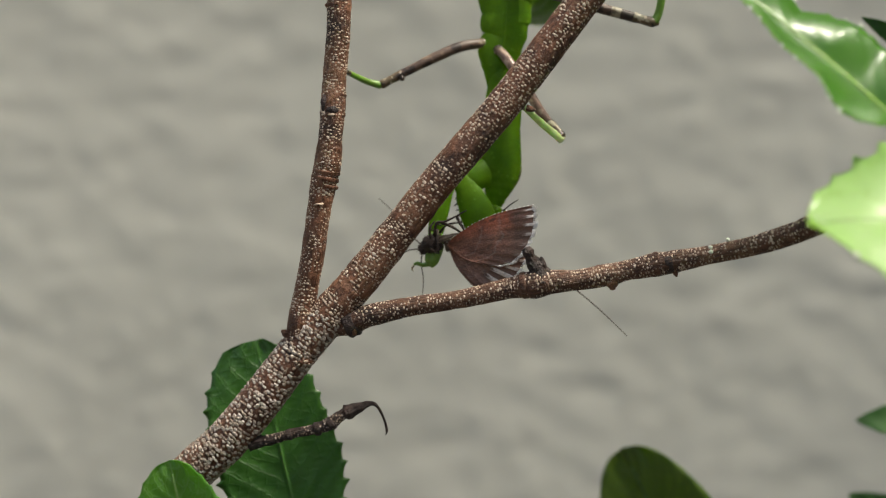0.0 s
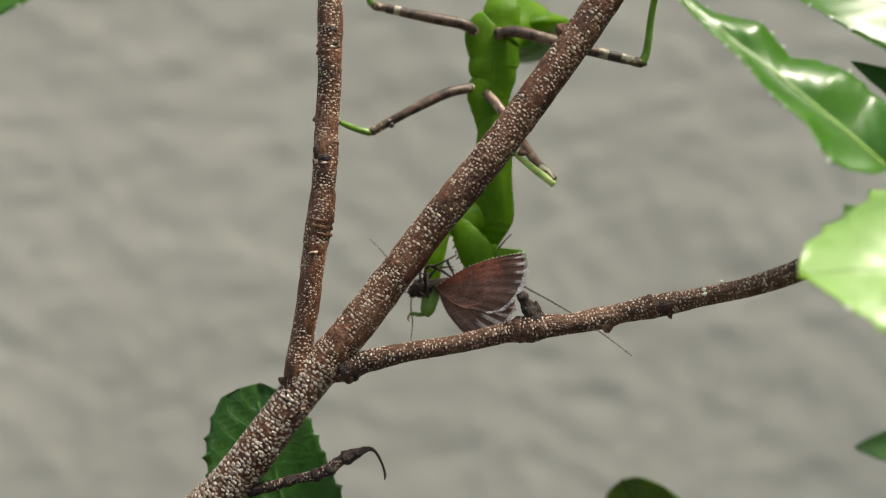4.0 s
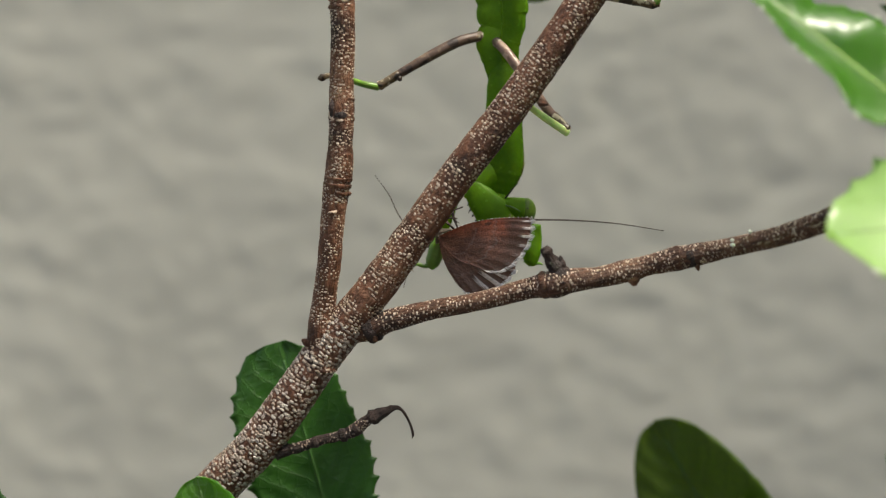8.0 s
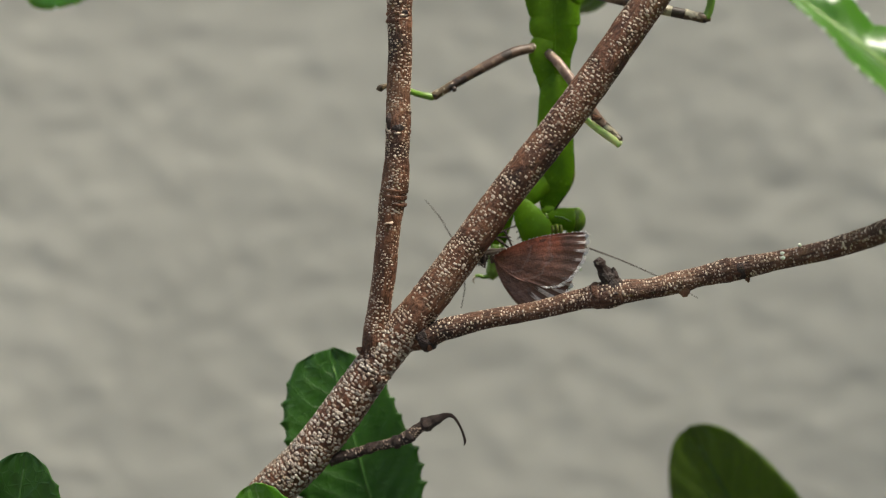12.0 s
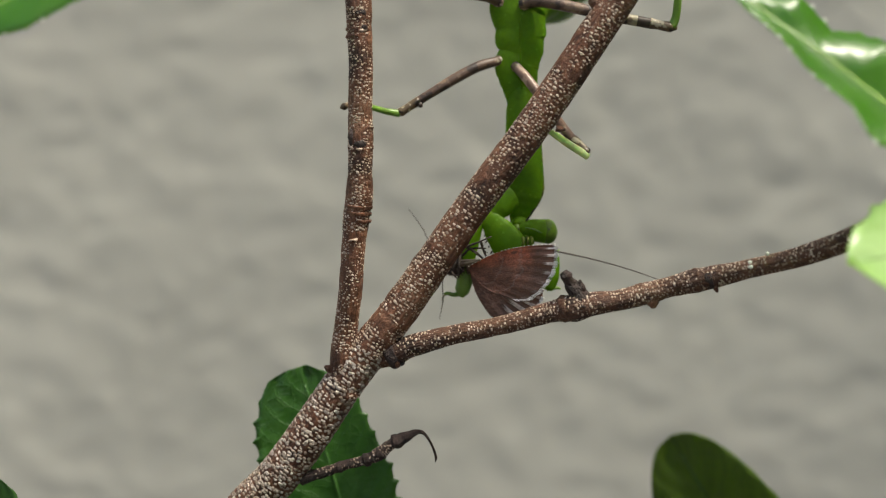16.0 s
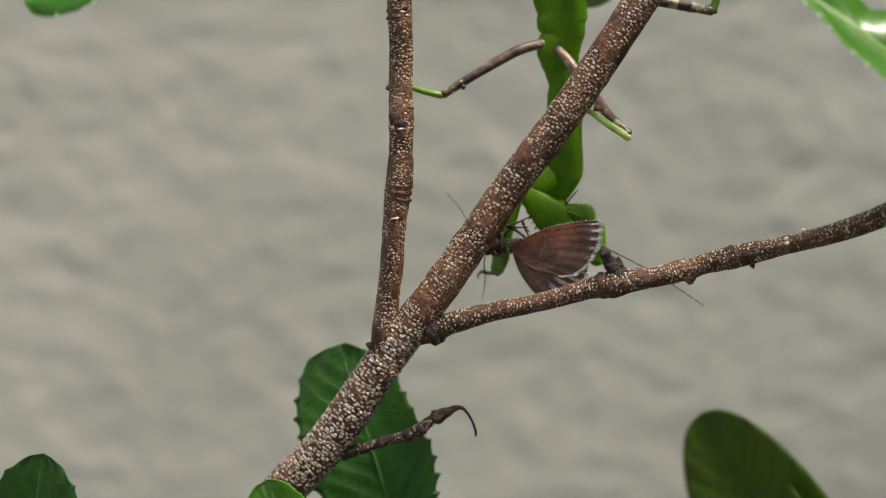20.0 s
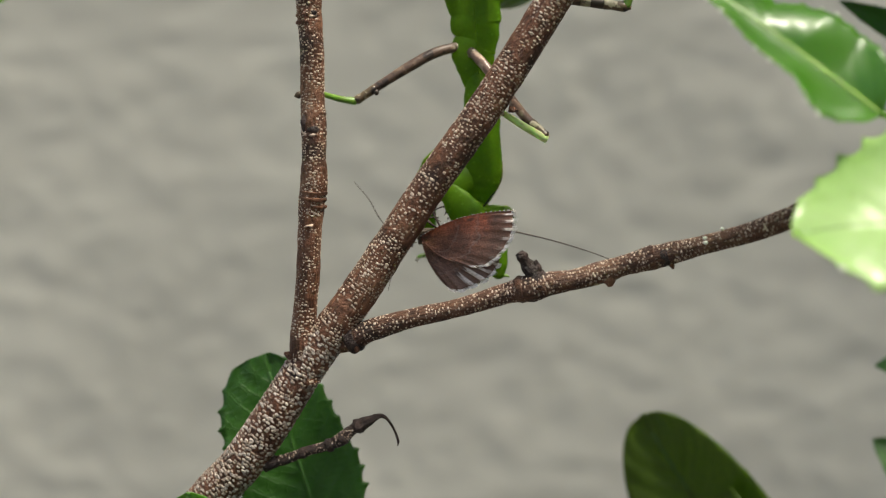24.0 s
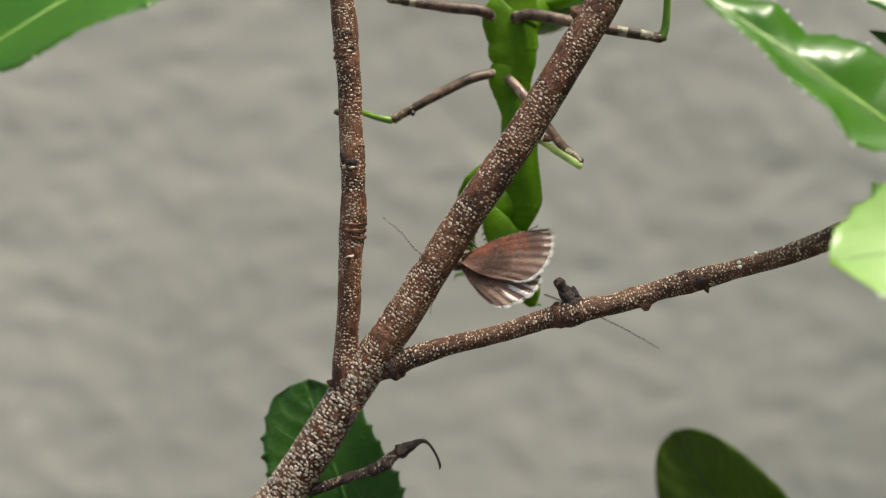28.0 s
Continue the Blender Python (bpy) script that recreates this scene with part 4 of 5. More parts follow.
# ---- the mantis, hanging head down ----
def banded_leg(root, name, pts, radii, label, bands=False, skin=None):
    """A dark femur with mottled ends, and on the hind legs a cream and a black band above the knee."""
    bm = bmesh.new()
    tube(bm, pts, radii, steps=8, seg=12)
    bmesh.ops.recalc_face_normals(bm, faces=bm.faces)
    leg = part(name, bm, skin or LEG_DARK, root, label)
    a, b, c, d = Vector(pts[0]), Vector(pts[1]), Vector(pts[-2]), Vector(pts[-1])
    limb("trochanter", [a - (b - a) * 0.1, a - (b - a) * 0.05, a + (b - a) * 0.12, a + (b - a) * 0.34], (radii[0] * 0.35, radii[0] * 1.05, radii[0] * 1.2, radii[0] * 1.02), LEG_PALE, leg, steps=4, seg=10)
    if bands:
        for lo, hi, mat, what in ((0.2, 0.36, LEG_CREAM, "cream band"), (0.37, 0.58, FEELER, "blackish band")):
            r = radii[-2] * 1.02 + (radii[-1] * 1.12 - radii[-2] * 1.02) * (lo + hi) / 2
            limb("band", [c + (d - c) * (lo - 0.02), c + (d - c) * lo, c + (d - c) * hi, c + (d - c) * (hi + 0.02)], (r * 0.8, r * 1.03, r * 1.03, r * 0.8), mat, leg, what, steps=4, seg=12)
    limb("knee", [c + (d - c) * (0.6 if bands else 0.25), c + (d - c) * 0.75, d - (d - c) * 0.05, d + (d - c) * 0.08], (radii[-2] * 1.03, radii[-1] * 1.12, radii[-1] * 1.25, radii[-1] * 0.45), LEG_PALE, leg, steps=4, seg=10)
    return leg


def spines(parent, pts, length, lean, mat, label):
    """A row of small spines along a limb."""
    bm = bmesh.new()
    for k, (x, y, z) in enumerate(pts):
        n = length * (0.6 + 0.4 * (k % 2))
        tip = (x + lean[0] * n, y + lean[1] * n, z + lean[2] * n)
        tube(bm, [(x, y, z), tuple((Vector((x, y, z)) + Vector(tip)) / 2), tip], (0.02, 0.014, 0.004), steps=3, seg=6)
    tagged(part("spines", bm, mat, parent, label), kind="stuff")


def build_mantis():
    root = thing("praying_mantis", (0.2, 2.3, 4.6), "bright green praying mantis hanging head down among twigs, eating a moth", "mantis")
    Y = 2.25
    # hind body, pointing away towards the wall
    limb("abdomen", [(0.25, Y + 0.1, 4.1), (0.4, Y + 0.5, 4.5), (0.6, Y + 1.2, 4.7), (0.75, Y + 2.4, 4.8), (0.85, Y + 3.6, 4.85), (0.9, Y + 4.6, 4.9)],
         (0.42, 0.62, 0.76, 0.72, 0.5, 0.1), MANTIS, root, "plump green abdomen", steps=8, seg=24, up=(0, 0, 1), flat=0.8)
    case = limb("wing_case", [(0.45, Y + 0.3, 4.5), (0.85, Y + 0.7, 4.72), (1.05, Y + 1.6, 4.85), (1.05, Y + 3.2, 4.9), (0.95, Y + 4.8, 4.9)],
                (0.3, 0.62, 0.68, 0.6, 0.12), MANTIS, root, "folded green wing case", steps=8, seg=20, up=(0, 0, 1), flat=0.35)
    limb("vein", [(0.62, Y + 0.06, 4.4), (0.86, Y + 0.26, 4.52), (1.1, Y + 0.62, 4.64), (1.3, Y + 1.1, 4.72)], (0.012, 0.014, 0.013, 0.01), MANTIS_TIBIA, case, "pale vein along the wing case", steps=6, seg=6)
    # the two hind segments of the thorax, stepped at the leg sockets
    edge = ((5.25, 0.2, 0.45), (5.12, 0.06, 0.57), (4.95, -0.02, 0.64), (4.78, -0.06, 0.66), (4.6, -0.11, 0.66), (4.46, -0.16, 0.65), (4.36, -0.37, 0.64), (4.24, -0.39, 0.64), (4.06, -0.33, 0.655), (3.88, -0.29, 0.66), (3.7, -0.3, 0.65), (3.52, -0.22, 0.62),
            (3.38, -0.2, 0.57), (3.26, -0.29, 0.54), (3.14, -0.31, 0.52), (2.96, -0.24, 0.5), (2.8, -0.17, 0.5), (2.6, -0.11, 0.52), (2.45, -0.06, 0.54))
    thorax = limb("thorax", [((l + r) / 2, Y + 1.2 * max(0.0, z - 4.8) ** 1.5, z) for z, l, r in edge], [(r - l) / 2 for z, l, r in edge], MANTIS, root, "flat green thorax with uneven edges", steps=7, seg=40, flat=0.36, rough=0.035, freq=620.0)
    limb("keel", [(0.17, Y - 0.165, 4.2), (0.17, Y - 0.185, 3.8), (0.18, Y - 0.165, 3.45), (0.16, Y - 0.16, 3.1), (0.2, Y - 0.14, 2.75)], (0.01, 0.022, 0.02, 0.022, 0.01), MANTIS, thorax, "low ridge down the thorax", steps=6, seg=8, flat=0.6)

    # the long front segment, from the waist down to the neck
    def low(pts, o=(0.35, Y, 2.6)):
        return [tuple(Vector(q) - Vector(o)) for q in pts]

    edge = ((2.75, 0.02, 0.5), (2.55, -0.06, 0.54), (2.3, -0.07, 0.62), (2.0, -0.04, 0.655), (1.72, -0.02, 0.675), (1.45, -0.02, 0.72), (1.25, -0.0, 0.76), (1.05, 0.02, 0.795), (0.9, 0.04, 0.81), (0.75, 0.075, 0.79), (0.6, 0.13, 0.74),
            (0.45, 0.19, 0.67), (0.32, 0.24, 0.61), (0.2, 0.27, 0.56))
    pro = limb("pronotum", low([((l + r) / 2, Y - 0.02, z) for z, l, r in edge]), [(r - l) / 2 for z, l, r in edge], MANTIS, root, "long green pronotum with a rounded front", steps=8, seg=32, flat=0.5, rough=0.02, freq=500.0)
    limb("margin", low([(0.668, Y - 0.03, 1.72), (0.715, Y - 0.03, 1.45), (0.79, Y - 0.03, 1.05), (0.805, Y - 0.03, 0.9), (0.785, Y - 0.03, 0.75), (0.735, Y - 0.03, 0.6), (0.665, Y - 0.03, 0.45)]), (0.01, 0.016, 0.02, 0.022, 0.02, 0.016, 0.01), MARGIN, pro, "finely beaded brownish margin", steps=8, seg=6, rough=0.4, freq=2500.0)
    # near foreleg: upper arm from the shoulder, thick femur and the tibia behind the moth
    near = limb("foreleg", [(0.05, 0.3, 0.02), (-0.02, 0.22, 0.0), (-0.22, 0.06, 0.0), (-0.45, -0.02, 0.0), (-0.66, -0.05, -0.01), (-0.82, -0.05, -0.03), (-0.9, -0.04, -0.04)], (0.12, 0.23, 0.285, 0.265, 0.22, 0.18, 0.08), MANTIS, root, "raptorial foreleg folded over the moth", steps=8, seg=24, flat=0.5)
    femur = limb("femur", [(-0.03, 0.0, 0.16), (-0.01, 0.0, 0.05), (0.0, 0.0, -0.12), (0.02, 0.0, -0.36), (0.04, 0.0, -0.62), (0.04, 0.0, -0.88), (0.02, 0.02, -1.12), (0.0, 0.05, -1.32)], (0.05, 0.15, 0.21, 0.28, 0.325, 0.31, 0.24, 0.1), MANTIS, near, "broad flat green femur", steps=8, seg=24, flat=0.4)
    spines(femur, [(-0.22 - 0.06 * math.sin(k * 0.55), 0.0, -0.25 - 0.11 * k) for k in range(7)], 0.09, (-0.85, -0.1, -0.4), FEELER, "row of small dark spines")
    shin = limb("tibia", [(0.02, 0.05, 0.7), (0.02, 0.03, 0.42), (0.03, 0.0, 0.2), (0.02, 0.0, 0.02), (-0.02, 0.0, -0.06)], (0.13, 0.18, 0.19, 0.16, 0.07), MANTIS, near, "green tibia below the wing", steps=6, seg=14, flat=0.7)
    foot = limb("tarsus", [(0.0, 0.02, 0.0), (0.1, 0.0, -0.05), (0.21, -0.01, -0.04), (0.27, -0.01, -0.07)], (0.05, 0.03, 0.028, 0.012), MANTIS_TIBIA, near, steps=5, seg=8)
    # far foreleg, its foot clasping the moth
    far = limb("foreleg", [(0.85, 0.3, 0.22), (0.68, 0.22, 0.3), (0.42, 0.14, 0.28), (0.15, 0.05, 0.16), (-0.02, 0, 0.0)], (0.1, 0.18, 0.21, 0.2, 0.15), MANTIS, root, "raptorial foreleg reaching to the moth", steps=8, seg=18, flat=0.7)
    limb("femur", [(0.03, 0, 0.12), (-0.04, -0.03, -0.05), (-0.14, -0.08, -0.5), (-0.2, -0.12, -0.95), (-0.24, -0.15, -1.35), (-0.27, -0.15, -1.65)], (0.1, 0.17, 0.2, 0.185, 0.16, 0.12), MANTIS, far, steps=8, seg=18, flat=0.55)
    limb("tibia", [(-0.24, -0.18, -1.5), (-0.24, -0.25, -1.75), (-0.28, -0.3, -2.0), (-0.32, -0.3, -2.14)], (0.12, 0.165, 0.14, 0.08), MANTIS_TIBIA, far, steps=6, seg=12, flat=0.7)
    limb("tarsus", [(-0.32, -0.3, -2.08), (-0.44, -0.32, -2.12), (-0.56, -0.34, -2.1), (-0.64, -0.34, -2.16)], (0.055, 0.04, 0.035, 0.014), MANTIS_TIBIA, far, steps=5, seg=8)
    limb("claw", [(-0.6, -0.34, -2.12), (-0.64, -0.36, -2.2), (-0.6, -0.36, -2.25)], (0.025, 0.016, 0.006), LEG_PALE, far, steps=4, seg=6)
    far.matrix_basis = pose(-0.6 * CM, 2.05 * CM, 1.12 * CM)
    # walking legs
    l1 = banded_leg(root, "middle_leg", [(0, 0, 0), (-0.42, -0.2, -0.12), (-0.85, -0.32, -0.34), (-1.4, -0.38, -0.66), (-1.92, -0.4, -0.97)], (0.09, 0.1, 0.1, 0.085, 0.072), "slender dark brown middle leg")
    limb("tibia", [(-1.92, -0.4, -0.98), (-2.2, -0.55, -0.93), (-2.5, -0.85, -0.84)], (0.07, 0.06, 0.05), MANTIS_TIBIA, l1, "pale green shin", seg=10)
    limb("tarsus", [(-2.48, -0.84, -0.85), (-2.68, -1.2, -0.83), (-2.78, -1.35, -0.86), (-2.84, -1.42, -0.89), (-2.9, -1.4, -0.9)], (0.05, 0.045, 0.055, 0.07, 0.03), LEG_PALE, l1, steps=4, seg=8)
    bm = bmesh.new()
    ball(bm, (-1.52, -0.44, -0.83), (0.05, 0.05, 0.055), 10, 8)
    part("spur", bm, FEELER, l1, "small black spur")
    l1.matrix_basis = pose(-0.18 * CM, 2.25 * CM, 3.3 * CM)
    l2 = banded_leg(root, "middle_leg", [(0.07, 2.14, 3.18), (0.29, 1.92, 2.92), (0.63, 1.78, 2.44), (1.03, 1.7, 1.87), (1.39, 1.65, 1.5)], (0.085, 0.095, 0.095, 0.09, 0.075), "slender reddish brown middle leg, lightened as if sunlit", skin=LEG_ROSE_LIT)
    # this shin is coloured brighter than the others to look sunlit
    limb("tibia", [(1.39, 1.65, 1.45), (1.01, 1.45, 1.69), (0.63, 1.15, 1.95)], (0.075, 0.07, 0.055), SHIN_SUNLIT, l2, "pale green shin", seg=10)
    limb("tarsus", [(0.63, 1.16, 1.93), (0.5, 0.95, 2.02), (0.42, 0.9, 2.06)], (0.05, 0.06, 0.03), LEG_PALE, l2, steps=4, seg=8)
    l3 = banded_leg(root, "hind_leg", [(-0.16, 2.22, 4.35), (-0.42, 2.02, 4.47), (-0.95, 1.92, 4.54), (-1.5, 1.9, 4.63), (-2.15, 1.9, 4.76)], (0.11, 0.11, 0.11, 0.095, 0.075), "slender dark brown hind leg", True)
    limb("tibia", [(-2.17, 1.9, 4.76), (-2.32, 1.8, 5.1), (-2.6, 1.4, 5.9)], (0.075, 0.06, 0.05), MANTIS_TIBIA, l3, "green shin", seg=10)
    limb("tarsus", [(-2.6, 1.4, 5.88), (-2.75, 0.9, 6.1), (-2.85, 0.7, 6.2)], (0.05, 0.04, 0.03), MANTIS_TIBIA, l3, steps=4, seg=8)
    l4 = banded_leg(root, "hind_leg", [(0.22, 2.08, 4.32), (0.58, 1.9, 4.34), (1.25, 1.78, 4.18), (1.95, 1.75, 4.0), (2.98, 1.75, 3.79)], (0.1, 0.115, 0.11, 0.1, 0.08), "slender dark brown hind leg", True)
    limb("tibia", [(2.97, 1.75, 3.8), (3.05, 1.7, 4.05), (3.1, 1.5, 4.7), (3.2, 1.0, 5.6), (3.0, 0.7, 6.2)], (0.085, 0.075, 0.065, 0.055, 0.05), MANTIS_TIBIA, l4, "green shin", seg=10)
    # head, turned down over its prey; its origin is the neck
    bm = bmesh.new()
    bm.loops.layers.uv.new("blade")
    tube(bm, [(-0.14, 0.0, -0.16), (-0.06, 0.0, -0.16), (0.1, -0.02, -0.17), (0.3, -0.03, -0.19), (0.46, -0.03, -0.215), (0.6, -0.02, -0.23)], (0.06, 0.15, 0.2, 0.215, 0.225, 0.1), steps=8, seg=28, flat=0.9)
    ball(bm, (0.1, -0.08, -0.38), (0.15, 0.14, 0.22), 18, 12, pose(0, 0, 0, 0, 25, 0))
    ball(bm, (0.0, 0.02, -0.04), (0.17, 0.15, 0.14), 14, 10)
    head = part("head", bm, MANTIS, root, "green triangular head bent over the moth")
    for at, size in (((0.51, -0.03, -0.22), (0.18, 0.2, 0.235)), ((-0.06, -0.03, -0.18), (0.11, 0.15, 0.17))):
        bm = bmesh.new()
        ball(bm, at, size, 24, 16)
        part("eye", bm, EYE, head, "smooth green compound eye")
        bm = bmesh.new()
        ball(bm, (at[0] + 0.03, at[1] - size[1] * 0.95, at[2] + 0.04), (0.014, 0.012, 0.016), 8, 6)
        part("pupil", bm, FEELER, head, "dark false pupil")
    limb("brow", [(0.1, -0.2, -0.12), (0.25, -0.24, -0.16), (0.4, -0.22, -0.24)], (0.012, 0.018, 0.01), MANTIS_TIBIA, head, "pale line before the eye", steps=5, seg=8)
    for k, x in enumerate((0.04, 0.12, 0.2)):
        limb("mouthpart", [(x, -0.2, -0.3), (x + 0.01, -0.25, -0.38), (x - 0.03, -0.24, -0.46)], (0.03, 0.026, 0.012), MARGIN, head, "brownish chewing mouthpart", steps=4, seg=8)
    limb("antenna", [(0.12, -0.1, 0.0), (0.18, -0.16, 0.08), (0.26, -0.24, 0.18), (0.36, -0.34, 0.28)], (0.018, 0.015, 0.012, 0.008), FEELER, head, "dark antenna pointing forward", steps=5, seg=6)
    head.matrix_basis = pose(0.42 * CM, 2.15 * CM, 0.21 * CM)
    bm = bmesh.new()
    tube(bm, [(0, 0, 0), (0.8, 0.0, 0.04), (1.6, -0.05, 0.03), (2.4, -0.1, -0.04)], (0.017, 0.014, 0.011, 0.007), steps=8, seg=6)
    feeler = part("antenna", bm, FEELER, root, "long thin dark antenna")
    settle(root)
    return dict(root=root, head=head, antenna=feeler, pronotum=pro, near=near, femur=femur, shin=shin, foot=foot, far=far, middle=l1)


MANTIS_PARTS = build_mantis()


# ---- the moth in its grip ----
def wing(root, name, tips, mat, y0, bow, label, top=0.0, bottom=0.0, base=(0.0, 0.0), pleats=9):
    """A wing in cm as a fan of curved veins from its base. tips: (x, z) of the outer margin, from the leading to the hind edge.
    top, bottom: how far the leading and the hind edge bow out."""
    bm = bmesh.new()
    uv = bm.loops.layers.uv.new("blade")
    edge = [q / CM for q, _ in curve_points([(x, 0, z) for x, z in tips], [1] * len(tips), 14)]
    nr = 22
    layers = []
    root_at = Vector((base[0], 0, base[1]))
    last = len(edge) - 1
    for layer in (0, 1):
        rows = []
        for k, q in enumerate(edge):
            a = k / last
            ray = q - root_at
            perp = Vector((-ray.z, 0, ray.x)).normalized()
            belly = top * max(0, 1 - a * 1.6) + bottom * max(0, a * 1.6 - 0.6)
            ends = 1 - 0.014 * (1 - math.cos(2 * math.pi * pleats * a)) / 2
            row = []
            for i in range(nr + 1):
                r = 0.02 + 0.98 * i / nr
                p = root_at + ray * (r * ends) + perp * (belly * math.sin(math.pi * min(1, r ** 0.9)))
                lift = bow * math.sin(r * 2.2) + 0.004 * math.cos(2 * math.pi * pleats * a) * r * r + 0.03 * noise.noise(Vector((r * 3, a * 4, y0 * 9))) * r
                row.append((bm.verts.new(Vector((p.x, y0 - lift + layer * 0.012, p.z)) * CM), r, a))
            rows.append(row)
        layers.append(rows)

    def face(quad):
        f = bm.faces.new([q[0] for q in quad])
        for lp, q in zip(f.loops, quad):
            lp[uv].uv = (q[1], q[2])

    for rows in layers:
        for a, b in zip(rows, rows[1:]):
            for i in range(nr):
                face((a[i], a[i + 1], b[i + 1], b[i]))
    t, s = layers
    for a in range(last):
        face((t[a][-1], s[a][-1], s[a + 1][-1], t[a + 1][-1]))
        face((t[a][0], s[a][0], s[a + 1][0], t[a + 1][0]))
    for a in (0, -1):
        for i in range(nr):
            face((t[a][i], t[a][i + 1], s[a][i + 1], s[a][i]))
    lead = [v[0].co.copy() for v in t[0]]
    rim = [v[-1][0].co.copy() for v in t]
    bmesh.ops.recalc_face_normals(bm, faces=bm.faces)
    return part(name, bm, mat, root, label), lead, rim


def fringe(ob, rim, lo, hi, depth, pleats, seed):
    """Pale hair scales standing out from the outer margin, thinner over the vein ends."""
    rnd = random.Random(seed)
    bm = bmesh.new()
    last = len(rim) - 1
    for k in range(int(lo * last), int(hi * last)):
        a, b = rim[k], rim[k + 1]
        for s in range(4):
            at = (k + s / 4) / last
            gap = math.cos(2 * math.pi * pleats * at) < -0.55
            if rnd.random() < (0.7 if gap else 0.12):
                continue
            q, q2 = a.lerp(b, s / 4), a.lerp(b, (s + 0.85) / 4)
            out = Vector((q.x, 0, q.z)).normalized()
            d = out * depth * CM * rnd.uniform(0.5, 1.15) + Vector((0, rnd.uniform(-0.02, 0.01) * CM, 0))
            back = -out * 0.03 * CM + Vector((0, -0.008 * CM, 0))
            th = Vector((0, 0.008 * CM, 0))
            v = [bm.verts.new(w) for w in (q + back, q2 + back, q2 + d * 0.9, q + d)]
            w = [bm.verts.new(x.co + th) for x in v]
            bm.faces.new(v)
            bm.faces.new(w[::-1])
            for i in range(4):
                bm.faces.new((v[i], w[i], w[(i + 1) % 4], v[(i + 1) % 4]))
    bmesh.ops.recalc_face_normals(bm, faces=bm.faces)
    part("fringe", bm, FRINGE, ob, "white scaly fringe", smooth=False)


def build_moth():
    root = thing("moth", (0, 0, 0), "brown moth with white-fringed wings, held and half eaten by the mantis", "moth")
    tips = [(1.82, 0.15), (1.85, 0.08), (1.83, -0.05), (1.79, -0.2), (1.7, -0.36), (1.56, -0.52), (1.38, -0.66), (1.15, -0.75), (0.88, -0.72), (0.64, -0.62)]
    ob, lead, rim = wing(root, "forewing", tips, WING, 0.0, 0.09, "reddish brown forewing with dark outer band", top=0.13, bottom=-0.08, pleats=9)
    fringe(ob, rim, 0.03, 0.9, 0.055, 9, 1)
    bm = bmesh.new()
    rnd = random.Random(3)
    for i in range(34):
        q = lead[0].lerp(lead[-1], 0) if i == 0 else lead[min(len(lead) - 1, round(i * (len(lead) - 1) / 33))]
        q = q / CM
        ball(bm, (q.x + rnd.uniform(-0.02, 0.02), q.y - 0.006, q.z + 0.006), (rnd.uniform(0.008, 0.016), 0.01, 0.009), 6, 4)
    tagged(part("leading_edge", bm, FRINGE, ob, "pale dotted leading edge"), kind="stuff")
    tips = [(1.44, -0.62), (1.38, -0.78), (1.25, -0.91), (1.08, -1.02), (0.84, -1.08), (0.62, -1.12), (0.43, -1.08), (0.28, -0.92)]
    ob, lead, rim = wing(root, "hindwing", tips, HINDWING, 0.07, 0.05, "greyer hindwing with silvery scales", bottom=-0.06, base=(0.0, -0.06), pleats=7)
    fringe(ob, rim, 0.12, 0.95, 0.045, 7, 2)
    body = bmesh.new()
    ball(body, (-0.29, 0.02, 0.08), (0.21, 0.17, 0.18), 18, 12)
    bmesh.ops.remove_doubles(body, verts=body.verts, dist=1e-7)
    for v in body.verts:
        v.co += Vector((v.co.x + 0.0029, v.co.y, v.co.z)).normalized() * 0.0004 * noise.noise(v.co * 1500)
    part("thorax", body, FUR, root, "dark furry thorax")
    fur = bmesh.new()
    rnd = random.Random(5)
    for _ in range(620):
        d = Vector((rnd.gauss(0, 1), rnd.gauss(0, 1), rnd.gauss(0, 1))).normalized()
        far = rnd.random() < 0.3
        c = Vector((-0.46, 0.0, 0.05)) if far else Vector((-0.29, 0.02, 0.08))
        size = Vector((0.1, 0.1, 0.11)) if far else Vector((0.21, 0.17, 0.18))
        at = c + Vector((d.x * size.x, d.y * size.y, d.z * size.z)) * 0.95
        tip = at + (d + Vector((rnd.uniform(0, 0.9), rnd.uniform(-0.3, 0.3), rnd.uniform(-0.5, 0.2)))) * rnd.uniform(0.02, 0.065)
        side = d.cross(Vector((0.3, 0.5, 0.8))).normalized() * 0.008
        other = d.cross(side).normalized() * 0.008
        ring = [fur.verts.new((at + o) * CM) for o in (side, other - side * 0.5, -other - side * 0.5)]
        top = fur.verts.new(tip * CM)
        for i in range(3):
            fur.faces.new((ring[i], ring[(i + 1) % 3], top))
    tagged(part("fur", fur, FUR, root, "dark brown body hair", smooth=False), kind="stuff")
    hd = bmesh.new()
    ball(hd, (-0.46, 0.0, 0.05), (0.1, 0.1, 0.11), 12, 10)
    part("head", hd, FUR, root, "small dark head")
    for x in (-0.5, -0.44):
        bm = bmesh.new()
        ball(bm, (x, -0.07 if x > -0.48 else 0.05, 0.08), (0.04, 0.04, 0.05), 10, 8)
        part("eye", bm, FEELER, root, "small dark eye")
    limb("abdomen", [(-0.1, 0.2, 0.02), (0.15, 0.26, 0.0), (0.35, 0.28, -0.05)], (0.13, 0.14, 0.07), FLESH, root, "torn pale abdomen")
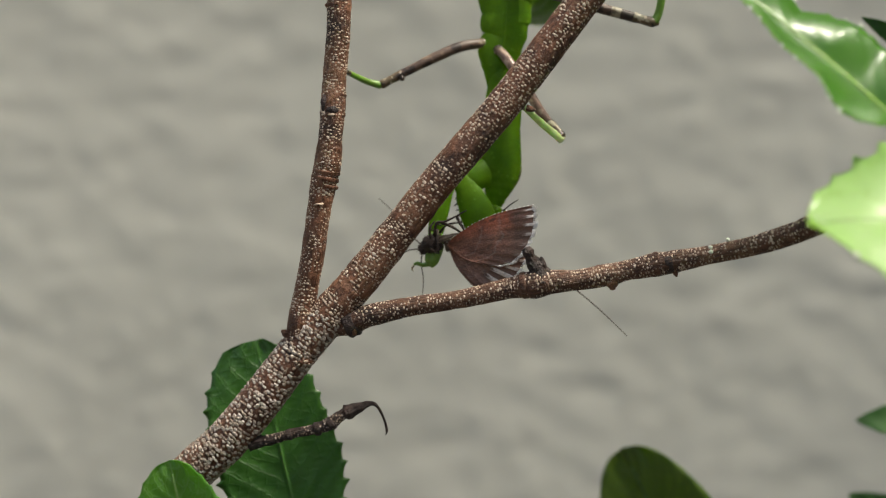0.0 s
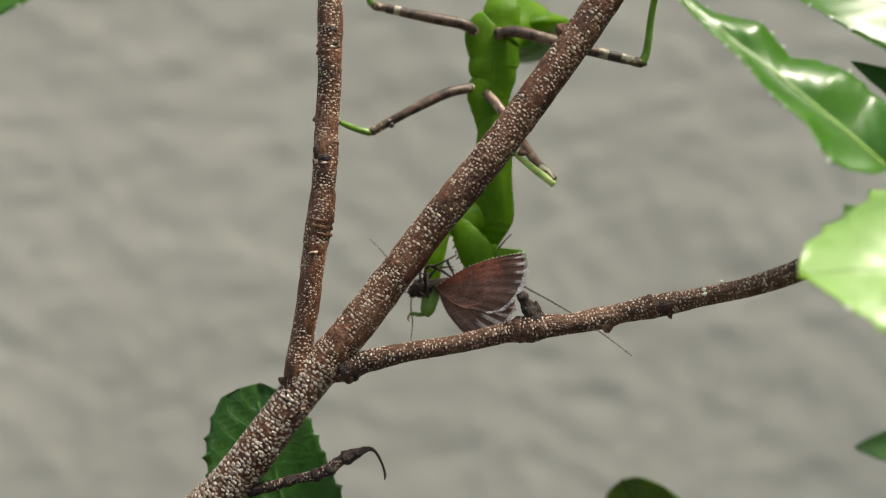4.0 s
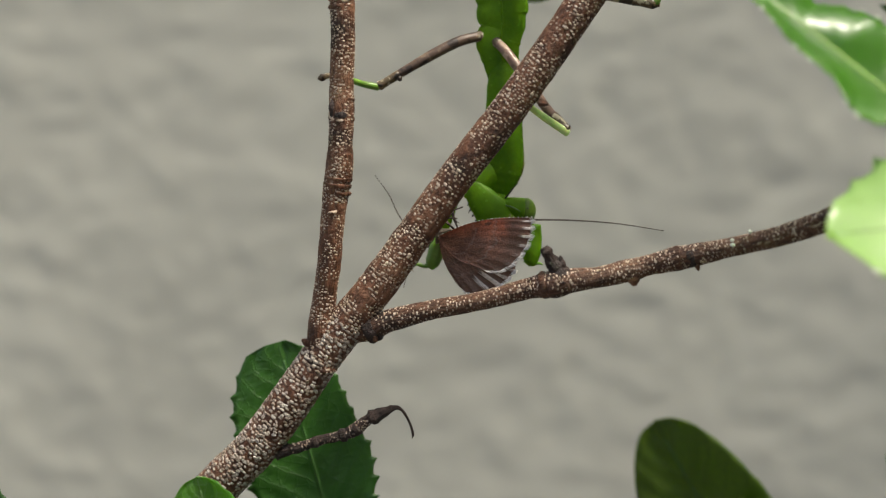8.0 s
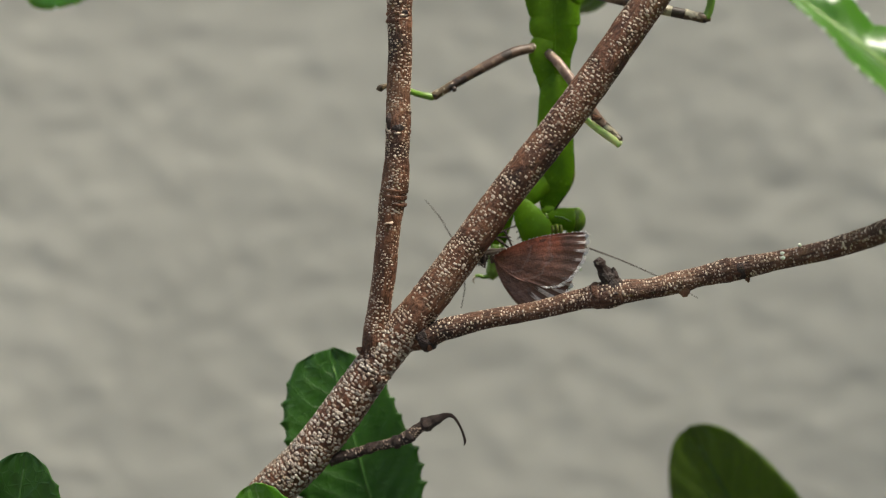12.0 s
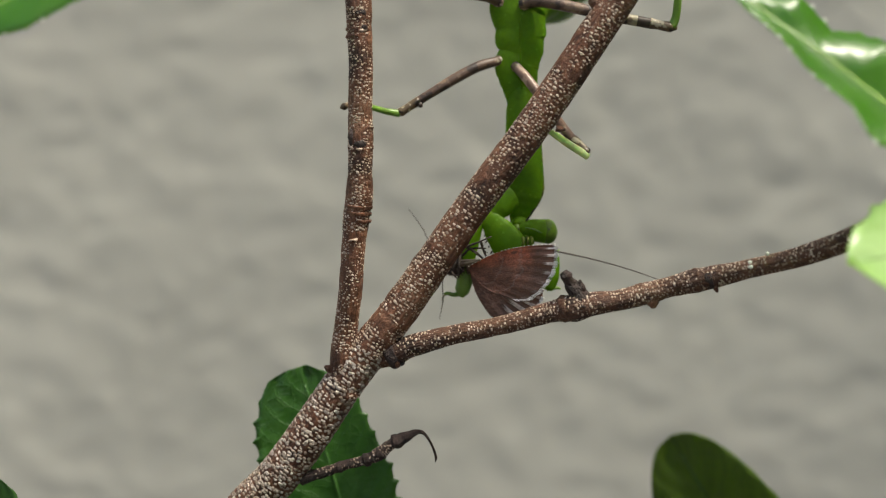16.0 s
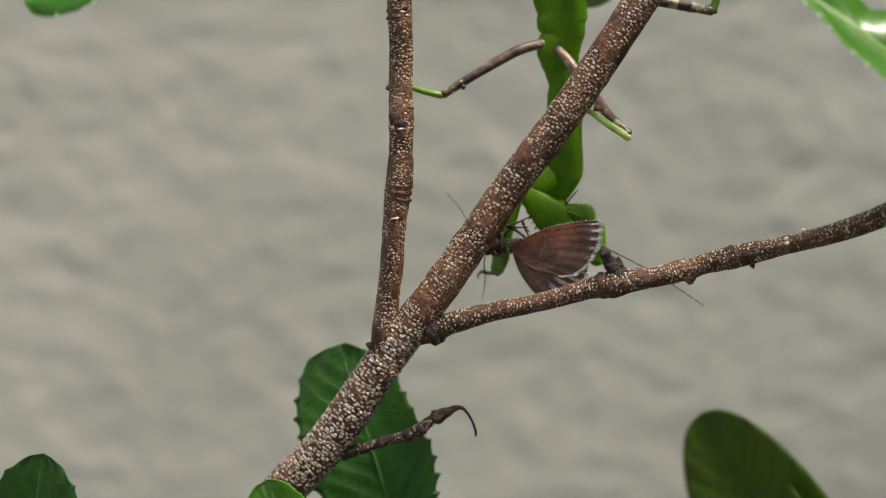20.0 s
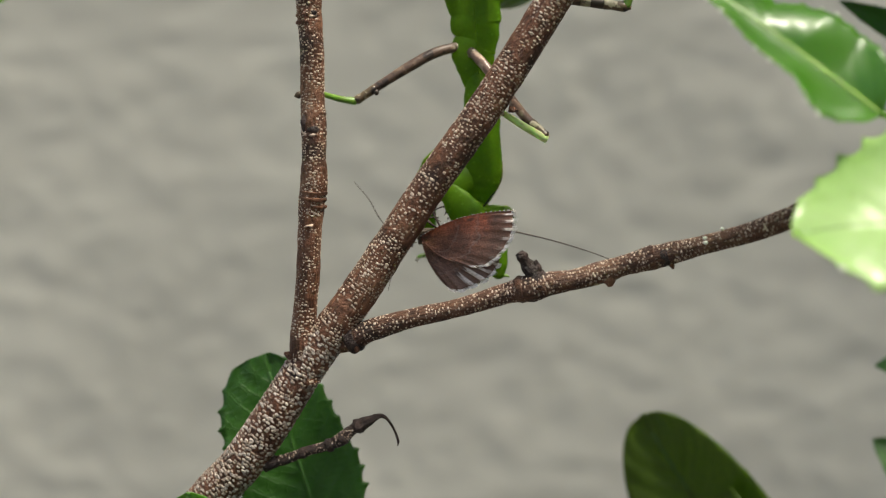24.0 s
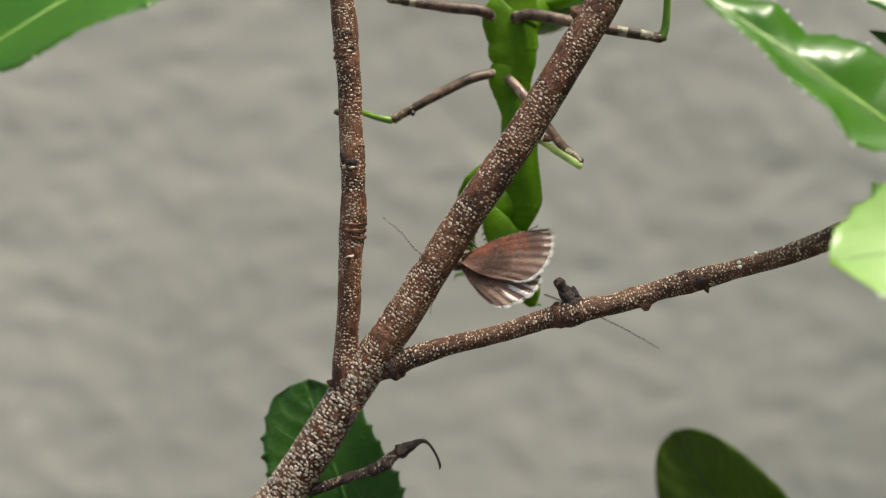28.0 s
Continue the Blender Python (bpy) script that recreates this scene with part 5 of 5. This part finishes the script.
    # scruffy torn edge at the foot of the wings
    for pts in (((-0.16, -0.04, 0.14), (0.05, -0.06, 0.12), (0.3, -0.05, 0.1)), ((-0.14, -0.06, 0.08), (0.05, -0.08, 0.08), (0.22, -0.07, 0.09))):
        limb("torn_scales", list(pts), [0.04, 0.035, 0.015], FLESH, root, "pale torn body scales", steps=5, seg=8, rough=0.5, freq=1800.0)
    for pts, thick in ((((-0.18, -0.02, 0.22), (-0.06, -0.05, 0.42), (0.12, -0.03, 0.4), (0.52, 0.1, 0.5)), 0.036), (((0.02, -0.02, 0.4), (0.16, 0.0, 0.3), (0.34, 0.05, 0.1)), 0.034), (((-0.08, -0.06, 0.3), (-0.1, -0.16, 0.05), (-0.14, -0.16, -0.16)), 0.03),
                       (((0.3, 0.1, 0.45), (0.34, 0.06, 0.3), (0.4, 0.02, 0.14)), 0.03), (((-0.1, 0.05, 0.24), (0.1, 0.02, 0.34), (0.4, 0.06, 0.3)), 0.026), (((-0.3, -0.1, 0.0), (-0.2, -0.2, -0.1), (-0.1, -0.2, -0.12)), 0.024),
                       (((-0.24, -0.08, 0.2), (-0.2, -0.1, 0.36), (-0.08, -0.08, 0.46)), 0.026)):
        leg = limb("leg", list(pts), [thick, thick * 0.8, thick * 0.6, thick * 0.35][: len(pts)], FUR, root, "thin dark spiny leg", steps=5, seg=7, rough=0.2, freq=2000.0)
        mid = Vector(pts[1])
        limb("spur", [tuple(mid), tuple(mid + Vector((0.04, -0.02, -0.05))), tuple(mid + Vector((0.1, -0.03, -0.09)))], (0.016, 0.012, 0.004), FUR, leg, steps=3, seg=6)
    for pts in (((-0.5, 0.1, 0.12), (-0.74, 0.12, 0.5), (-0.9, 0.15, 0.9), (-1.15, 0.2, 1.3)), ((-0.53, 0.08, 0.02), (-0.62, 0.1, -0.2), (-0.66, 0.1, -0.5), (-0.8, 0.12, -0.85)), ((-0.52, 0.0, 0.06), (-0.7, -0.05, 0.1), (-0.86, -0.06, 0.08))):
        limb("antenna", list(pts), [0.014, 0.012, 0.01, 0.006][: len(pts)], FEELER, root, "hair-thin antenna", steps=6, seg=6)
    # dark fuzz along the hind edge of the wings
    fuzz = bmesh.new()
    rnd = random.Random(8)
    for _ in range(90):
        s = rnd.random()
        at = Vector((0.02 + 0.24 * s, 0.06, -0.12 - 0.74 * s))
        tip = at + Vector((rnd.uniform(-0.07, -0.01), rnd.uniform(-0.03, 0.03), rnd.uniform(-0.06, 0.0)))
        ring = [fuzz.verts.new((at + Vector(o)) * CM) for o in ((0.006, 0, 0), (-0.003, 0.005, 0), (-0.003, -0.005, 0))]
        top = fuzz.verts.new(tip * CM)
        for i in range(3):
            fuzz.faces.new((ring[i], ring[(i + 1) % 3], top))
    tagged(part("hair_fringe", fuzz, FUR, root, "fine hairs along the hind wing edge", smooth=False), kind="stuff")
    return root


MOTH = build_moth()


# ---- what moves ----
def motions():
    m = MANTIS_PARTS

    def mixed(table, t):
        """The table's values at t seconds, straight between its rows."""
        ts = [r[0] for r in table]
        return [float(np.interp(t, ts, [r[k] for r in table])) for k in range(1, len(table[0]))]

    # the mantis rocks: seconds, shift along x and z in cm, lean in degrees
    rock = [(0, 0.08, 0.13, -0.0), (0.5, -0.10, 0.13, -0.7), (1, 0.27, 0.10, 1.2), (1.5, 0.21, 0.13, 0.8), (2, 0.42, 0.09, 1.6), (2.5, -0.10, 0.11, -0.6), (3, 0.14, 0.12, 0.1), (3.5, 0.08, 0.09, -0.5), (5.5, -0.07, 0.05, -1.0), (6, 0.18, 0.04, -0.0), (6.5, -0.08, 0.04, -0.9), (7, -0.17, 0.01, -1.8), (7.5, -0.12, 0.05, -1.1), (8, -0.18, 0.03, -1.4), (8.5, -0.13, 0.05, -1.5), (9, 0.00, 0.06, -0.7), (9.5, -0.04, 0.03, -0.9), (10, -0.10, 0.03, -1.3), (10.5, -0.04, 0.03, -1.0), (11, 0.03, 0.06, -0.8), (11.5, -0.18, 0.08, -1.7), (12, -0.13, 0.07, -1.3), (12.5, -0.03, 0.02, -1.4), (14.5, -0.05, 0.04, -1.1), (15, -0.08, 0.04, -1.0), (15.5, -0.10, 0.05, -1.3), (16, -0.11, 0.04, -1.3), (16.5, -0.20, 0.07, -1.8), (17, -0.08, 0.05, -1.1), (17.5, 0.06, -0.03, -1.2), (18, -0.36, 0.04, -2.4), (18.5, -0.39, 0.04, -3.0), (19, -0.09, -0.03, -1.6), (19.5, -0.11, 0.03, -1.6), (20, -0.00, -0.00, -1.1), (20.5, -0.18, 0.01, -1.7), (21, -0.02, -0.01, -1.2), (21.5, -0.02, 0.01, -1.1), (23.5, -0.11, -0.02, -2.1), (24, -0.09, -0.03, -2.0), (24.5, -0.03, -0.03, -2.0), (25, -0.12, -0.05, -0.5), (25.5, -0.48, 0.01, -1.3), (26, 0.04, -0.07, -1.5), (26.5, 0.21, -0.09, -0.6), (27, 0.06, 0.02, 0.1), (27.5, 0.06, 0.00, -0.0), (28, 0.05, 0.02, 0.1)]
    walk(m["root"], [(t, pose((0.2 + x) * CM, 2.3 * CM, (4.6 + z) * CM, 0, a, 0)) for t, x, z, a in rock])
    times = [r[0] for r in rock]
    # the left middle leg gives as the body rocks: seconds, degrees
    give = [(0, -1), (1, -1.5), (3, -1), (3.5, -0.5), (6, 0), (8, 0), (12, 0), (18, -0.5), (21, 0.5), (24, 1), (26.5, 1.5), (27, 3), (28, 3.5)]
    walk(m["middle"], [(t, pose(-0.18 * CM, 2.25 * CM, 3.3 * CM, 0, a, 0)) for t, a in give])
    # the front segment swings about the waist: seconds, degrees
    swing = [(0, 5), (0.5, 6), (1, 3.5), (2, 0.5), (2.5, 5), (3, 3), (3.5, 5), (5.5, 5), (6, 0), (6.5, 5), (7, 7.5), (8, 8), (9, 3), (10, 7), (11, 4), (12, 8), (15, 7.5), (16, 8), (17, 6.5), (17.5, 7), (18, 14), (18.5, 14), (19, 9.5), (20, 9.5), (20.5, 11), (21, 8.5),
             (23.5, 10), (24, 9.5), (25, 8.5), (25.5, 11), (26, 7.5), (27, 7), (28, 6)]
    walk(m["pronotum"], [(t, pose(0.35 * CM, 2.25 * CM, 2.6 * CM, 0, a, 0)) for t, a in swing])
    # its head dips and turns as it chews: seconds, place of the neck along x and z, lean
    nod = [(0, 0.24, 0.1, 12), (1, 0.28, 0.2, 0), (2, 0.42, 0.18, -2), (2.5, 0.28, 0.18, 0), (3, 0.3, 0.18, 0), (3.5, 0.28, 0.2, 0), (5.5, 0.3, 0.22, 0), (6, 0.42, 0.21, 0), (7, 0.16, 0.27, 0), (8, 0.12, 0.26, 0), (9, 0.27, 0.27, 0), (10, 0.17, 0.25, 0), (11, 0.22, 0.27, -2), (12, 0.09, 0.21, -5),
           (15, 0.14, 0.2, -5), (16, 0.12, 0.26, -3), (17, 0.17, 0.25, -3), (18, -0.12, 0.22, -6), (19, 0.07, 0.32, 0), (20, 0.08, 0.22, 0), (21, 0.1, 0.24, 0), (24, 0.04, 0.28, 2), (25, 0.1, 0.26, 4), (26, 0.1, 0.18, 3), (27, 0.1, 0.2, 16), (28, 0.14, 0.2, 16)]
    walk(m["head"], [(t, pose(x * CM, 2.15 * CM, z * CM, 0, a, 0)) for t, x, z, a in nod])
    # its long antenna: seconds, place of the base along x and z, degrees below the horizontal
    feel = [(0, 0.9, -0.69, 35), (1, 0.95, -0.5, 34), (2, 0.98, -0.49, 31), (3.5, 0.92, -0.5, 32), (5.5, 0.9, -0.3, 14), (6, 0.95, -0.28, 12), (7, 0.74, -0.21, 8), (8, 0.76, -0.13, 4), (9, 0.76, -0.44, 16), (11, 0.82, -0.38, 26), (12, 0.7, -0.44, 23), (16, 0.7, -0.28, 16),
            (17, 0.74, -0.26, 15), (18, 0.6, -0.24, 21), (19, 0.65, -0.3, 23), (20, 0.72, -0.5, 30), (21, 0.72, -0.3, 25), (24, 0.6, -0.19, 19), (25, 0.62, -0.25, 22), (26, 0.66, -0.36, 28), (27, 0.62, -0.95, 23), (28, 0.62, -0.95, 26)]
    walk(m["antenna"], [(t, pose(x * CM, 2.0 * CM, z * CM, 0, a, 0)) for t, x, z, a in feel])
    # the near foreleg: seconds, place of the elbow along x and z, lean of the femur, place of the foot along x and z
    clasp = [(0, -0.4, 0.6, -23, 0.4, -0.6), (1, -0.42, 0.6, -25, 0.4, -0.6), (2, -0.36, 0.78, -27, 0.4, -0.7), (3, -0.36, 0.68, -27, 0.4, -0.6), (6, -0.4, 0.68, -33, 0.45, -0.7), (7, -0.5, 0.44, -35, 0.5, -0.7), (8, -0.4, 0.5, -35, 0.66, -0.9), (9, -0.44, 0.5, -34, 0.6, -1.16), (10, -0.5, 0.46, -30, 0.5, -1.0),
             (11, -0.4, 0.5, -29, 0.5, -0.9), (12, -0.46, 0.36, -27, 0.45, -0.85), (15, -0.48, 0.38, -30, 0.5, -0.9), (16, -0.47, 0.36, -32, 0.6, -0.95), (17, -0.48, 0.38, -34, 0.66, -1.0), (18, -0.46, 0.22, -36, 0.46, -0.93), (19, -0.48, 0.46, -36, 0.64, -0.86), (20, -0.52, 0.44, -40, 0.7, -0.86), (21, -0.47, 0.55, -36, 0.56, -0.84),
             (24, -0.5, 0.65, -30, 0.3, -1.0), (25, -0.4, 0.62, -28, 0.28, -0.96), (26, -0.5, 0.74, -26, 0.32, -1.02), (27, -0.36, 0.6, -22, 0.36, -1.04), (28, -0.38, 0.68, -22, 0.3, -1.1)]
    upper, lower, shins, feet = [], [], [], []
    for t in sorted({*times, *[r[0] for r in clasp]}):
        ex, ez, lean, fx, fz = mixed(clasp, t)
        turn = radians(mixed(swing, t)[0])
        # the shoulder rides on the front segment
        sx, sz = 0.35 - 1.7 * math.sin(turn), 2.6 - 1.7 * math.cos(turn)
        arm = pose(sx * CM, 2.12 * CM, sz * CM, 0, math.degrees(math.atan2(ez - sz, sx - ex)), 0)
        upper.append((t, arm))
        lower.append((t, arm.inverted() @ pose(ex * CM, 2.0 * CM, ez * CM, 0, lean, 0)))
        shins.append((t, arm.inverted() @ pose(fx * CM, 2.1 * CM, fz * CM, 0, 8, 0)))
        feet.append((t, arm.inverted() @ pose(fx * CM, 2.1 * CM, fz * CM)))
    for name, rows in (("near", upper), ("femur", lower), ("shin", shins), ("foot", feet)):
        walk(m[name], rows)
    # the far foreleg lifts and drops: seconds, shift of the elbow along x and z, lean, swing towards the wall
    reach = [(0, 0, -0.05, 0, 0), (2, 0, 0, 0, 0), (2.5, -0.1, 0.1, 0, 0), (3, 0, -0.1, 0, 0), (5.5, 0.05, -0.1, 3, 0), (6, 0.02, -0.08, 2, 0), (7, 0.1, -0.12, 12, 0), (8, 0.12, -0.08, 10, 10), (9, 0.05, -0.12, 10, 0), (12, 0.14, -0.1, 6, 12), (15, 0.12, -0.12, 6, 6), (17, 0.1, -0.12, 5, 4), (17.5, 0.0, -0.1, 6, 10),
             (18, -0.3, -0.12, 2, 30), (18.5, -0.3, -0.1, 2, 30), (19, 0.05, -0.12, 8, 8), (20, 0.05, -0.12, 8, 8), (20.5, -0.26, -0.12, 0, 30), (21, 0.05, -0.1, 9, 10), (23.5, -0.27, -0.14, -8, 50), (24, -0.27, -0.14, -8, 52), (25, -0.25, -0.1, -8, 50), (25.5, -0.4, 0.06, 8, 26), (26, -0.1, -0.1, -6, 46), (27, -0.16, -0.04, -8, 50), (28, -0.16, -0.04, -8, 50)]
    walk(m["far"], [(t, pose((-0.6 + x) * CM, 2.05 * CM, (1.12 + z) * CM, back, a, 0)) for t, x, z, a, back in reach])
    # the moth is pulled about: seconds, place of the wing base in cm, rise of the wing, its turn towards the wall and its tilt to the sky
    pulled = [(0, -0.55, -0.5, 20, -20, 0), (0.5, -0.8, -0.45, 21, -20, 0), (1, -0.48, -0.46, 21, -18, 0), (2, -0.3, -0.48, 20, -22, 0), (2.5, -0.93, -0.46, 20, -18, 0), (3, -0.56, -0.43, 20, -16, 0), (3.5, -0.58, -0.47, 19, -18, 0), (5.5, -0.85, -0.58, 15, -20, 0), (6, -0.46, -0.57, 14, -24, 0),
              (7, -1.05, -0.53, 11, -14, 0), (8, -1.05, -0.45, 8, -14, 0), (9, -0.79, -0.58, 11, -10, -4), (10, -0.97, -0.6, 11, -8, -4), (11, -0.75, -0.56, 12, -10, -3), (12, -0.97, -0.62, 12, -13, 0), (15, -0.85, -0.65, 12, -16, 0), (16, -0.84, -0.56, 10, -24, 0), (17, -0.82, -0.58, 11, -22, 0),
              (17.5, -0.68, -0.5, 14, -20, 0), (18, -1.13, -0.4, 15, -12, 0), (18.5, -1.12, -0.44, 15, -12, 0), (19, -0.79, -0.5, 11, -20, 0), (20, -0.76, -0.58, 12, -20, 0), (20.5, -1.0, -0.33, 12, -16, -3), (21, -0.86, -0.43, 11, -18, -3), (23.5, -1.05, -0.35, 11, -12, -4), (24, -0.95, -0.3, 10, -10, -6),
              (24.5, -0.89, -0.3, 11, -4, -12), (25, -1.07, -0.29, 11, 0, -14), (25.5, -1.27, -0.3, 17, -10, -4), (26, -0.87, -0.36, 13, 9, -22), (27, -0.91, -0.21, 12, 12, -23), (28, -0.91, -0.22, 12, 11, -23)]
    walk(MOTH, [(t, pose(x * CM, 1.62 * CM, z * CM, tilt, -a, turn)) for t, x, z, a, turn, tilt in pulled])


motions()
